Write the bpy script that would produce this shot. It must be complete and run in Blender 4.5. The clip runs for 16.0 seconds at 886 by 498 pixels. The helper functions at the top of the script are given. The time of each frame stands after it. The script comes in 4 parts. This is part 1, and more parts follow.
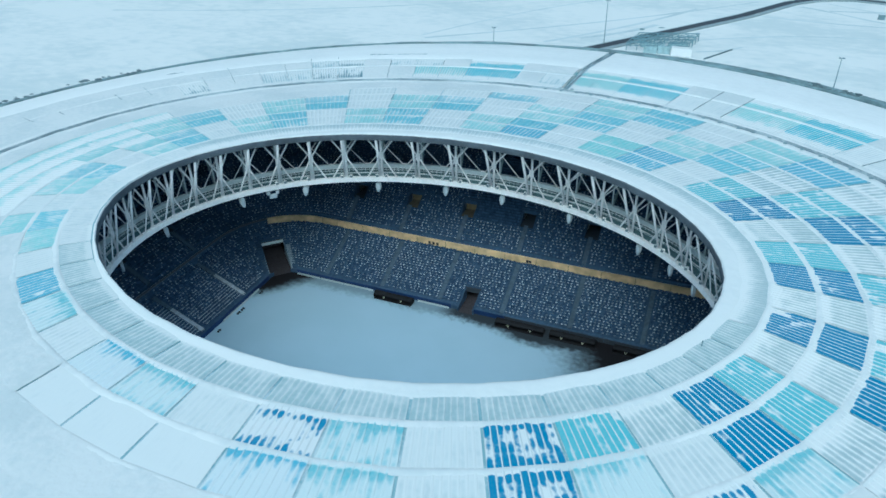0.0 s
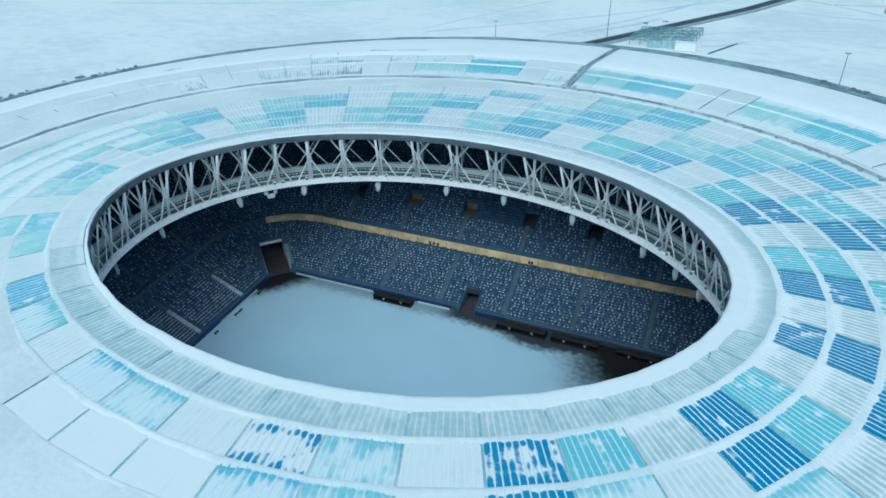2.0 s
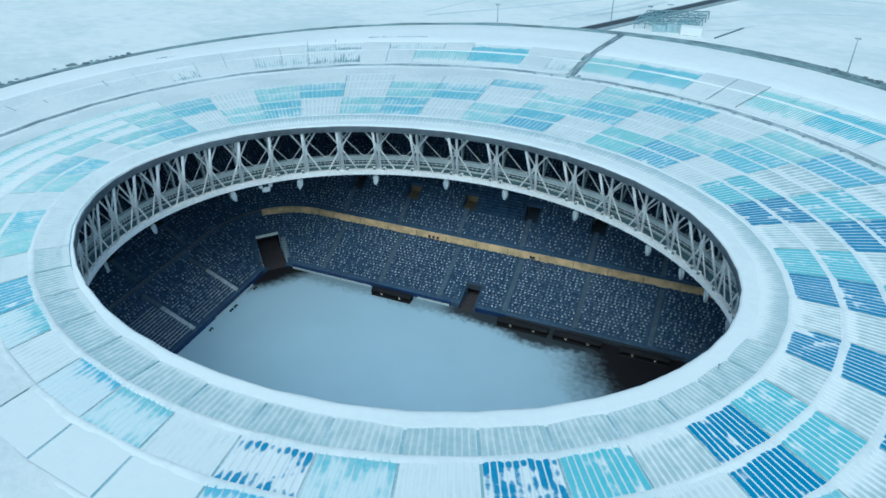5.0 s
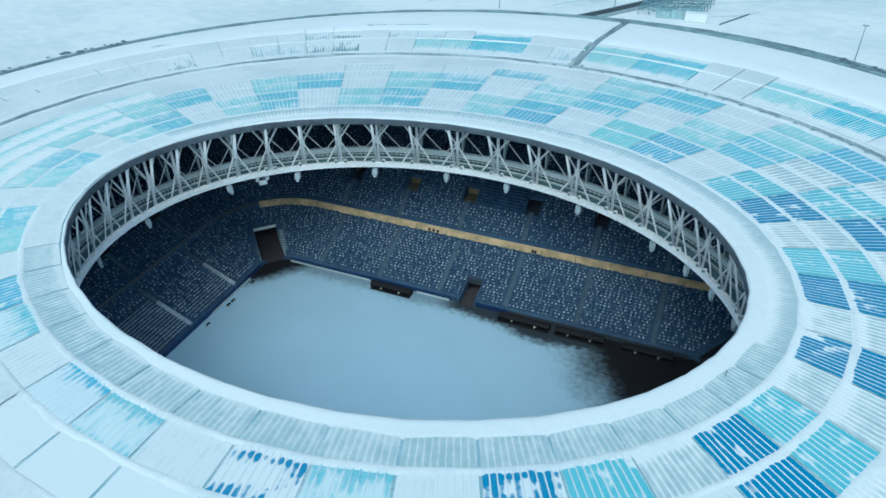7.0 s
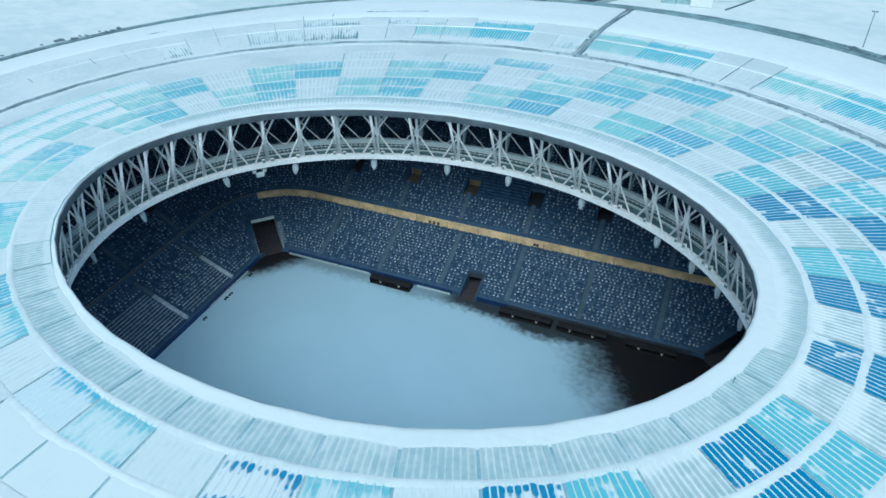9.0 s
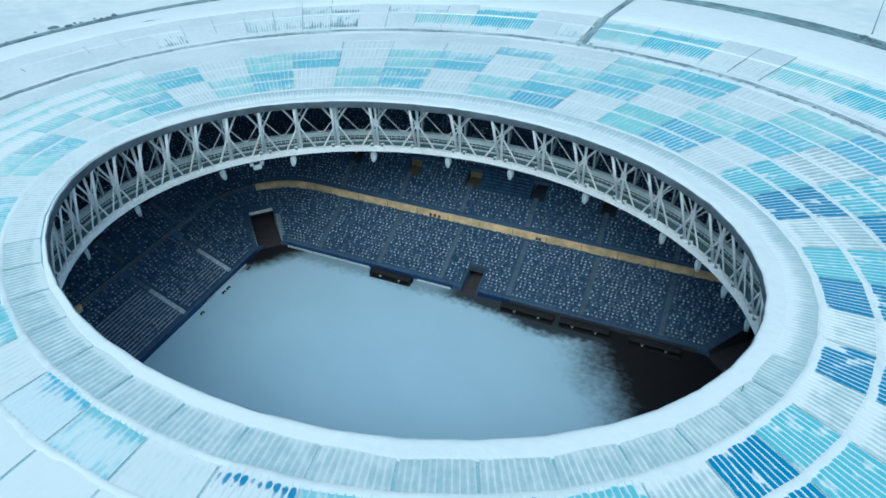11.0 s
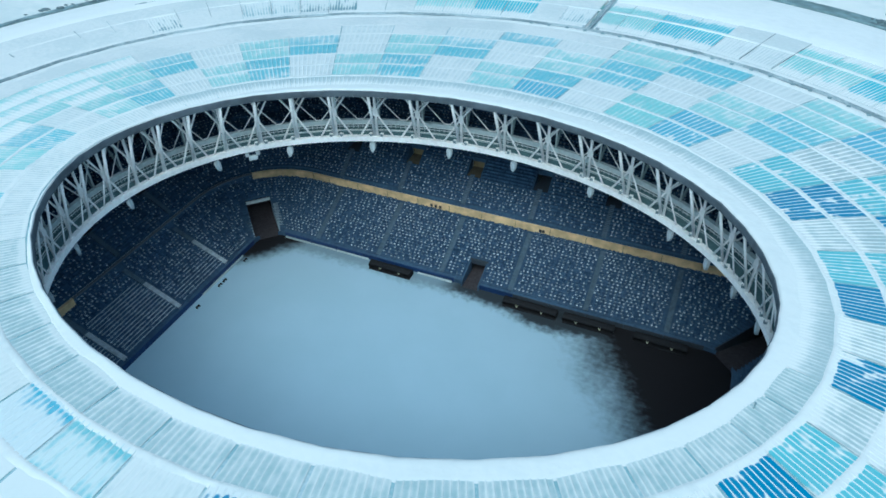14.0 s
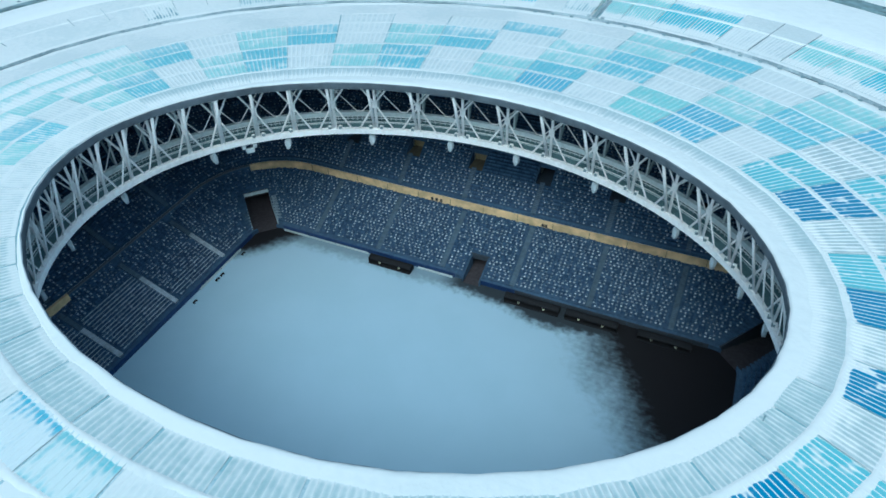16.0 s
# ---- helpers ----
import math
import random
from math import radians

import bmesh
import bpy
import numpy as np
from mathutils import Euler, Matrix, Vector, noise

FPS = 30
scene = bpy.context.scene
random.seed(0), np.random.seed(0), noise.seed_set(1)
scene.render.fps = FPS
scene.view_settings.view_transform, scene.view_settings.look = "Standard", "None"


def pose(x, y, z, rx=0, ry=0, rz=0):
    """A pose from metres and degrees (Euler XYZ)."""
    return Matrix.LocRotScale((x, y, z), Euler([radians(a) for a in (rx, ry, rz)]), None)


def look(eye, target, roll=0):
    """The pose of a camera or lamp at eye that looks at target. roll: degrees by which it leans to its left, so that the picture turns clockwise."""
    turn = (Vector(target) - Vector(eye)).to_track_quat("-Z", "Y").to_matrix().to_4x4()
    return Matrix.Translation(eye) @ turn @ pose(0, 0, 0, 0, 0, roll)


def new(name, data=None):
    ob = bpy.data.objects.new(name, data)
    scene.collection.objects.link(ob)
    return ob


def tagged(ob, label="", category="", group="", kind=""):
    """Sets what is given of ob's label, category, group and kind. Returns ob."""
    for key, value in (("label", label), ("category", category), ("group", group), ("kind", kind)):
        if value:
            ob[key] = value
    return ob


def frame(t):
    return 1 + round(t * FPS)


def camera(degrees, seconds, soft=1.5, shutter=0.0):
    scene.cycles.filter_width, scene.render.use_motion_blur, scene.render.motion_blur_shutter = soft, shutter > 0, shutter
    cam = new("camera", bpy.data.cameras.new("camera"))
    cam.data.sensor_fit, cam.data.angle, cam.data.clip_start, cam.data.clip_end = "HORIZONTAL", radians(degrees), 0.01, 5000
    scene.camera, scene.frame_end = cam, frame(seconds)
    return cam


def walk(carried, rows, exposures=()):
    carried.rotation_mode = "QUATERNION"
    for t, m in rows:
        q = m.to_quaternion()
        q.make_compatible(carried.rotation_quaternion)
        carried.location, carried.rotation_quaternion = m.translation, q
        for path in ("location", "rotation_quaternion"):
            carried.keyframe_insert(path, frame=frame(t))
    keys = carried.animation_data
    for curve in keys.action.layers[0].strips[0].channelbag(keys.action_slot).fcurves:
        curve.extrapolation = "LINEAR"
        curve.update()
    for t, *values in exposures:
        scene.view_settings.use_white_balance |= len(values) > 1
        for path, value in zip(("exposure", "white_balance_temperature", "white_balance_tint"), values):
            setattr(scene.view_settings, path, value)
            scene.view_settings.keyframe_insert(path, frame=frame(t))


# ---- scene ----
cam = camera(65.92, 16.0, soft=1.6)
PATH = [
    (0, (53.592, -105.234, 114.705), (20.446, -26.389, 62.890), -1.062),
    (0.5, (53.274, -104.347, 114.797), (20.109, -25.633, 62.796), -1.052),
    (1, (52.980, -103.460, 114.885), (19.808, -24.890, 62.670), -1.051),
    (2, (52.433, -101.682, 115.046), (19.281, -23.444, 62.322), -1.062),
    (3, (51.907, -99.900, 115.191), (18.814, -22.056, 61.850), -1.082),
    (4, (51.374, -98.114, 115.322), (18.373, -20.726, 61.266), -1.101),
    (5, (50.819, -96.323, 115.443), (17.934, -19.451, 60.587), -1.116),
    (6, (50.238, -94.527, 115.557), (17.484, -18.222, 59.838), -1.125),
    (6.5, (49.939, -93.628, 115.612), (17.254, -17.622, 59.443), -1.127),
    (7, (49.635, -92.726, 115.665), (17.020, -17.031, 59.040), -1.128),
    (8, (49.019, -90.920, 115.771), (16.543, -15.867, 58.218), -1.130),
    (9, (48.400, -89.108, 115.876), (16.058, -14.719, 57.394), -1.134),
    (10, (47.790, -87.293, 115.981), (15.572, -13.577, 56.583), -1.141),
    (11, (47.194, -85.474, 116.086), (15.091, -12.436, 55.798), -1.155),
    (11.5, (46.903, -84.565, 116.140), (14.854, -11.864, 55.416), -1.164),
    (12, (46.615, -83.656, 116.193), (14.619, -11.291, 55.041), -1.174),
    (13, (46.043, -81.842, 116.298), (14.154, -10.148, 54.306), -1.195),
    (14, (45.457, -80.036, 116.401), (13.689, -9.015, 53.577), -1.211),
    (15, (44.822, -78.244, 116.498), (13.207, -7.915, 52.825), -1.208),
    (15.5, (44.471, -77.356, 116.543), (12.952, -7.386, 52.428), -1.194),
    (16, (44.086, -76.475, 116.584), (12.682, -6.878, 52.007), -1.169),
]
walk(cam, [(t, look(eye, target, roll)) for t, eye, target, roll in PATH],
     [(0.0, -0.43, 4850, -12), (16.0, -0.30, 4850, -12)])

import collections

random.seed(7)

# ---- world and sun: a bright overcast winter sky ----
world = bpy.data.worlds.new("overcast_sky")
scene.world = world
world.use_nodes = True
wn = world.node_tree.nodes
sky = wn.new("ShaderNodeTexSky")
sky.sky_type, sky.sun_disc = "NISHITA", False
sky.sun_elevation, sky.sun_rotation = radians(55), radians(170.5)
sky.dust_density, sky.air_density, sky.ozone_density = 7.0, 1.0, 1.5
world.node_tree.links.new(sky.outputs["Color"], wn["Background"].inputs["Color"])
wn["Background"].inputs["Strength"].default_value = 0.15
sun = new("sun", bpy.data.lights.new("sun", "SUN"))
sun.data.energy, sun.data.angle, sun.data.color = 1.42, radians(140), (0.81, 0.93, 1.0)
sun.matrix_world = look((14, -84, 122), (0, 0, 0))


# ---- materials ----
def shader(name, rough=0.6, metal=0.0, spec=0.35):
    m = bpy.data.materials.new(name)
    m.use_nodes = True
    p = m.node_tree.nodes["Principled BSDF"]
    p.inputs["Roughness"].default_value, p.inputs["Metallic"].default_value = rough, metal
    p.inputs["Specular IOR Level"].default_value = spec
    return m, m.node_tree.nodes, m.node_tree.links, p


def noise_tex(n, l, vec, scale, detail=4.0):
    t = n.new("ShaderNodeTexNoise")
    t.inputs["Scale"].default_value, t.inputs["Detail"].default_value = scale, detail
    l.new(vec, t.inputs["Vector"])
    return t.outputs["Fac"]


def math_node(n, l, op, a, b=0.0, clamp=False):
    t = n.new("ShaderNodeMath")
    t.operation, t.use_clamp = op, clamp
    for i, v in enumerate((a, b)):
        if isinstance(v, (int, float)):
            t.inputs[i].default_value = v
        else:
            l.new(v, t.inputs[i])
    return t.outputs[0]


def smooth_step(n, l, v, lo, hi, out_lo=0.0, out_hi=1.0):
    t = n.new("ShaderNodeMapRange")
    t.interpolation_type = "SMOOTHSTEP"
    for key, val in (("From Min", lo), ("From Max", hi), ("To Min", out_lo), ("To Max", out_hi)):
        t.inputs[key].default_value = val
    l.new(v, t.inputs["Value"])
    return t.outputs[0]


def mix_color(n, l, fac, a, b):
    t = n.new("ShaderNodeMix")
    t.data_type = "RGBA"
    for slot, v in ((0, fac), (6, a), (7, b)):
        if isinstance(v, tuple):
            t.inputs[slot].default_value = (*v, 1)
        elif isinstance(v, (int, float)):
            t.inputs[slot].default_value = v
        else:
            l.new(v, t.inputs[slot])
    return t.outputs[2]


def bump(n, l, p, height, strength, dist):
    b = n.new("ShaderNodeBump")
    b.inputs["Strength"].default_value, b.inputs["Distance"].default_value = strength, dist
    l.new(height, b.inputs["Height"])
    l.new(b.outputs[0], p.inputs["Normal"])


def plain(name, color, rough=0.6, metal=0.0, vary=0.15, fine=1.2, coarse=0.08, relief=0.2, spec=0.35):
    """A worn surface: one colour, varied by fine grain and by large stains, with a little relief."""
    m, n, l, p = shader(name, rough, metal, spec)
    co = n.new("ShaderNodeTexCoord").outputs["Object"]
    a, b = noise_tex(n, l, co, fine, 6), noise_tex(n, l, co, coarse, 3)
    k = smooth_step(n, l, math_node(n, l, "ADD", a, b), 0.6, 1.4, 1 - vary, 1 + vary)
    s = n.new("ShaderNodeVectorMath")
    s.operation = "SCALE"
    s.inputs[0].default_value = color
    l.new(k, s.inputs["Scale"])
    l.new(s.outputs[0], p.inputs["Base Color"])
    if relief:
        bump(n, l, p, a, relief, 0.1)
    return m


SNOW_WHITE, SNOW_GREY = (0.71, 0.72, 0.70), (0.55, 0.59, 0.59)


def snow_material(name, scale, grey=0.5, stretch=(1, 1, 1), light=SNOW_WHITE, dull=SNOW_GREY):
    """Wind-packed snow: white with greyer, thinner drifts and soft relief."""
    m, n, l, p = shader(name, 0.8, spec=0.15)
    mp = n.new("ShaderNodeMapping")
    mp.inputs["Scale"].default_value = stretch
    l.new(n.new("ShaderNodeTexCoord").outputs["Object"], mp.inputs["Vector"])
    v = mp.outputs[0]
    big, small = noise_tex(n, l, v, scale, 5), noise_tex(n, l, v, scale * 14, 5)
    f = math_node(n, l, "ADD", math_node(n, l, "MULTIPLY", big, 0.66), math_node(n, l, "MULTIPLY", small, 0.34))
    l.new(mix_color(n, l, smooth_step(n, l, f, 0.42, 0.62, 0.0, grey), light, dull), p.inputs["Base Color"])
    bump(n, l, p, math_node(n, l, "ADD", big, math_node(n, l, "MULTIPLY", small, 0.35)), 0.5, 0.7)
    return m


TRACK = snow_material("track_snow", 0.02, 0.9, (1, 1, 1), (0.58, 0.63, 0.63), (0.47, 0.53, 0.53))
SNOW = snow_material("roof_snow", 0.04, 0.75)
GREYER_SNOW = snow_material("greyer_snow", 0.06, 0.9, (1, 1, 1), (0.66, 0.67, 0.655), (0.57, 0.605, 0.60))
RIM = snow_material("rim_snow", 0.05, 0.5, (1, 1, 1), (0.71, 0.72, 0.70), (0.63, 0.66, 0.65))
# outer dome snow: the stronger light out there is put into a whiter colour
LIT_SNOW = snow_material("lit_outer_snow", 0.03, 0.35, (1, 1, 1), (0.79, 0.79, 0.765), (0.66, 0.68, 0.665))
FIELD = snow_material("field_snow", 0.010, 0.9, (0.8, 1.3, 1), (0.73, 0.73, 0.70), (0.58, 0.62, 0.61))


def panel_material(name, color, film, cover, soft=0.06, rib=0.35, grow=0.0, blot=1.0, lip=0.2, mid=0.0, tint=0.0):
    """Ribbed roof sheet. film: thin see-through frost over it; cover: how much lies under patches of snow that slid off strip by strip; soft: how gently the snow thins out; grow: more snow towards the outer end; lip: how far it reaches in from the ridge above; mid: a heap across the middle; tint: how far the sheet shows through the snow."""
    m, n, l, p = shader(name, 0.42, spec=0.45)
    uv = n.new("ShaderNodeUVMap").outputs[0]
    rnd = n.new("ShaderNodeObjectInfo").outputs["Random"]
    sep = n.new("ShaderNodeSeparateXYZ")
    l.new(uv, sep.inputs[0])
    strip = math_node(n, l, "FLOOR", math_node(n, l, "MULTIPLY", sep.outputs[0], 10.0))
    shift = math_node(n, l, "MULTIPLY", rnd, 97.0)
    c1, c2 = n.new("ShaderNodeCombineXYZ"), n.new("ShaderNodeCombineXYZ")
    l.new(math_node(n, l, "ADD", math_node(n, l, "MULTIPLY", sep.outputs[0], 3.2), shift), c1.inputs[0])
    l.new(math_node(n, l, "MULTIPLY", sep.outputs[1], 2.3), c1.inputs[1])
    l.new(math_node(n, l, "ADD", strip, math_node(n, l, "MULTIPLY", shift, 3.0)), c2.inputs[0])
    l.new(math_node(n, l, "MULTIPLY", sep.outputs[1], 1.5), c2.inputs[1])
    patch = noise_tex(n, l, c1.outputs[0], 1.0, 3)
    teeth = noise_tex(n, l, c2.outputs[0], 1.0, 1)
    f = math_node(n, l, "ADD", math_node(n, l, "MULTIPLY", patch, 0.62 * blot), math_node(n, l, "MULTIPLY", teeth, 0.38 * blot))
    f = math_node(n, l, "ADD", f, 0.5 - 0.5 * blot)
    f = math_node(n, l, "ADD", f, math_node(n, l, "MULTIPLY", math_node(n, l, "SUBTRACT", rnd, 0.5), 0.08))
    # snow clings to the ribs, so each bare tongue has rounded ends
    off = math_node(n, l, "SUBTRACT", math_node(n, l, "FRACT", math_node(n, l, "MULTIPLY", sep.outputs[0], 10.0)), 0.5)
    f = math_node(n, l, "ADD", f, math_node(n, l, "MULTIPLY", math_node(n, l, "MULTIPLY", off, off), rib))
    # snow lies below the inner ridge and thins out down the strips
    f = math_node(n, l, "ADD", f, smooth_step(n, l, sep.outputs[1], 0.0, lip, 0.44, 0.0))
    f = math_node(n, l, "ADD", f, smooth_step(n, l, sep.outputs[1], 0.95, 1.03, 0.0, 0.3))
    if mid:
        half = math_node(n, l, "SUBTRACT", sep.outputs[1], 0.52)
        f = math_node(n, l, "ADD", f, math_node(n, l, "MULTIPLY", math_node(n, l, "SUBTRACT", 0.16, math_node(n, l, "MULTIPLY", half, half)), mid))
    f = math_node(n, l, "ADD", f, math_node(n, l, "MULTIPLY", math_node(n, l, "SUBTRACT", sep.outputs[1], 0.5), grow))
    f = math_node(n, l, "ADD", f, math_node(n, l, "MULTIPLY", math_node(n, l, "SUBTRACT", noise_tex(n, l, n.new("ShaderNodeTexCoord").outputs["Object"], 0.9, 4), 0.5), 0.22))
    edge = 0.76 - 0.44 * cover
    snow = smooth_step(n, l, f, edge - soft, edge + soft)
    grain = noise_tex(n, l, n.new("ShaderNodeTexCoord").outputs["Object"], 1.6, 6)
    frost = math_node(n, l, "MULTIPLY", smooth_step(n, l, grain, 0.25, 0.75, 0.55, 1.35), film, True)
    base = mix_color(n, l, frost, color, SNOW_GREY)
    thin = tuple(a + (b - a) * tint for a, b in zip(SNOW_WHITE, color))
    l.new(mix_color(n, l, snow, base, thin), p.inputs["Base Color"])
    l.new(smooth_step(n, l, snow, 0.0, 1.0, 0.4, 0.85), p.inputs["Roughness"])
    bump(n, l, p, snow, 0.5, 0.12)
    return m


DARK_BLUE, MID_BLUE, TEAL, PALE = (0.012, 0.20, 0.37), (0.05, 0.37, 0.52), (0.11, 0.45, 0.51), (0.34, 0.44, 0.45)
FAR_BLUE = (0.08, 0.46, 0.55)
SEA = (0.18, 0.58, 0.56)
PANEL = {
    "D": panel_material("dark_blue_panel", DARK_BLUE, 0.04, 0.26, 0.05, 0.35, 0.0, 1.0, 0.15),
    "d": panel_material("snowed_dark_blue_panel", DARK_BLUE, 0.08, 0.28, 0.05, 0.7, 0.1, 1.0, 0.2, 1.3, 0.06),
    "e": panel_material("patchy_dark_blue_panel", DARK_BLUE, 0.06, 0.18, 0.05, 0.5, 0.0, 1.2, 0.14, 1.0, 0.04),
    "B": panel_material("blue_panel", MID_BLUE, 0.26, 0.25, 0.06, 0.35, 0.0, 1.0, 0.12),
    "b": panel_material("snowed_blue_panel", MID_BLUE, 0.24, 0.50, 0.10, 0.8, 0.3, 0.9, 0.10, 0.9, 0.16),
    "T": panel_material("teal_panel", TEAL, 0.16, 0.30, 0.07, 0.35, 0.0, 1.0, 0.13),
    "t": panel_material("snowed_teal_panel", TEAL, 0.34, 0.46, 0.12, 0.7, 0.25, 1.0, 0.12, 0.8, 0.20),
    "P": panel_material("pale_blue_panel", FAR_BLUE, 0.34, 0.27, 0.13, 0.7, -0.05, 0.7, 0.10),
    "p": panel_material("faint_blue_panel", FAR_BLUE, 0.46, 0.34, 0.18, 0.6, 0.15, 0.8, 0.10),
    "Q": panel_material("pale_teal_panel", SEA, 0.40, 0.25, 0.13, 0.6, -0.05, 0.7, 0.10),
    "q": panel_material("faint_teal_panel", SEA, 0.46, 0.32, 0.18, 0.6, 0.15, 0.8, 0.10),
    "g": panel_material("pale_panel", PALE, 0.25, 0.42, 0.15, 0.9, -0.08, 0.5, 0.32),
    "r": panel_material("snowed_rim_panel", (0.29, 0.42, 0.43), 0.40, 0.40, 0.16, 0.9, -0.10, 0.60, 0.30, 0.0, 0.16),
    "h": panel_material("whitened_pale_panel", PALE, 0.68, 0.64, 0.2, 0.8, 0.0, 0.5, 0.2, 0.0, 0.08),
    "w": panel_material("rim_panel", PALE, 0.40, 0.60, 0.2, 0.6, -0.5, 0.4, 0.75),
    "s": panel_material("snowed_pale_panel", PALE, 0.55, 0.70, 0.18, 0.9, 0.0, 0.45, 0.2, 0.0, 0.16),
    "S": panel_material("buried_pale_panel", PALE, 0.7, 1.0, 0.2, 0.3, 0.0, 0.4, 0.2, 0.0, 0.10),
    "L": panel_material("striped_blue_panel", FAR_BLUE, 0.06, 0.30, 0.07, 1.3, -0.15, 0.6, 0.40),
    "l": panel_material("striped_teal_panel", SEA, 0.38, 0.34, 0.10, 1.1, -0.15, 0.6, 0.40),
    "u": panel_material("ragged_blue_panel", FAR_BLUE, 0.14, 0.36, 0.08, 0.8, 0.75, 0.8, 0.05),
    "v": panel_material("ragged_teal_panel", SEA, 0.36, 0.36, 0.10, 0.8, 0.75, 0.8, 0.05),
    "c": panel_material("comb_pale_panel", (0.14, 0.26, 0.30), 0.12, 0.57, 0.09, 1.4, 0.3, 1.2, 0.10, 0.3, 0.05),
    "y": panel_material("streaked_teal_panel", SEA, 0.50, 0.88, 0.16, 0.3, -0.55, 0.8, 0.10),
    "k": panel_material("faint_comb_panel", (0.18, 0.34, 0.38), 0.35, 0.62, 0.14, 1.4, 0.3, 1.0, 0.20, 0.2, 0.1),
}
GAP = snow_material("roof_deck", 0.16, 1.0, (1, 1, 1), (0.30, 0.45, 0.49), (0.52, 0.61, 0.64))
GUTTER = snow_material("snowy_gutter_metal", 0.09, 1.0, (1, 1, 1), (0.20, 0.25, 0.27), (0.42, 0.48, 0.50))
FASCIA = plain("rim_fascia", (0.12, 0.14, 0.16), 0.6, 0.1, vary=0.3, fine=0.5)
SKIRT = plain("edge_gravel", (0.20, 0.27, 0.28), 0.8, vary=0.4, fine=0.3)
# underside kept pale so that it bounces light into the upper stands
SOFFIT = plain("roof_underside", (0.48, 0.51, 0.53), 0.8)
CONCRETE = plain("stand_concrete", (0.066, 0.110, 0.176), 0.85, vary=0.25)
AISLE = plain("aisle_concrete", (0.12, 0.165, 0.215), 0.85, vary=0.3)
STEEL = plain("white_steel", (0.96, 0.93, 0.89), 0.5, vary=0.12, relief=0)
GREY_STEEL = plain("grey_steel", (0.27, 0.33, 0.34), 0.5, 0.2)
PALE_STEEL = plain("pale_steel", (0.64, 0.69, 0.68), 0.5)
SPEAKER = plain("speaker_grey", (0.50, 0.54, 0.55), 0.6, vary=0.3)
DECK = plain("catwalk_deck", (0.13, 0.205, 0.215), 0.7)
MESH = plain("catwalk_mesh", (0.11, 0.16, 0.165), 0.7)
YELLOW = plain("yellow_board", (0.74, 0.54, 0.29), 0.55, vary=0.3, fine=0.45, coarse=0.12)
DARK_BAND = plain("dark_band", (0.05, 0.06, 0.075), 0.7)
GREY_BAND = plain("grey_band", (0.13, 0.14, 0.16), 0.7)
BLUE_WALL = plain("blue_wall", (0.020, 0.045, 0.13), 0.5, vary=0.3)
BLACK = plain("black_shell", (0.02, 0.02, 0.022), 0.75, spec=0.1)
BROWN = plain("tunnel_brown", (0.050, 0.043, 0.047), 0.8, vary=0.3)
ASPHALT = plain("asphalt", (0.055, 0.065, 0.075), 0.9, vary=0.25)
KERB = plain("road_kerb", (0.29, 0.34, 0.35), 0.8)
GALV = plain("galvanised_steel", (0.22, 0.30, 0.32), 0.5, 0.3)
WHITE = plain("white_sheet", (0.80, 0.81, 0.80), 0.5, vary=0.05)
MARK = plain("pale_mark", (0.75, 0.72, 0.5), 0.5)
WARM = plain("ochre_wall", (0.27, 0.21, 0.11), 0.7, vary=0.3)
GLOW_FLOOR = plain("ochre_glow_floor", (0.14, 0.115, 0.075), 0.7, vary=0.3)


def seat_material(name, low, high):
    """Seat plastic, a little different from seat to seat."""
    m, n, l, p = shader(name, 0.5)
    r = n.new("ShaderNodeNewGeometry").outputs["Random Per Island"]
    l.new(mix_color(n, l, r, low, high), p.inputs["Base Color"])
    return m


SEAT = seat_material("navy_seat_plastic", (0.024, 0.056, 0.114), (0.074, 0.130, 0.224))
SEAT_SNOW = seat_material("snow_capped_seat", (0.20, 0.25, 0.30), (0.86, 0.88, 0.89))
SEAT_DUST = seat_material("snow_dusted_seat", (0.15, 0.20, 0.25), (0.72, 0.76, 0.79))


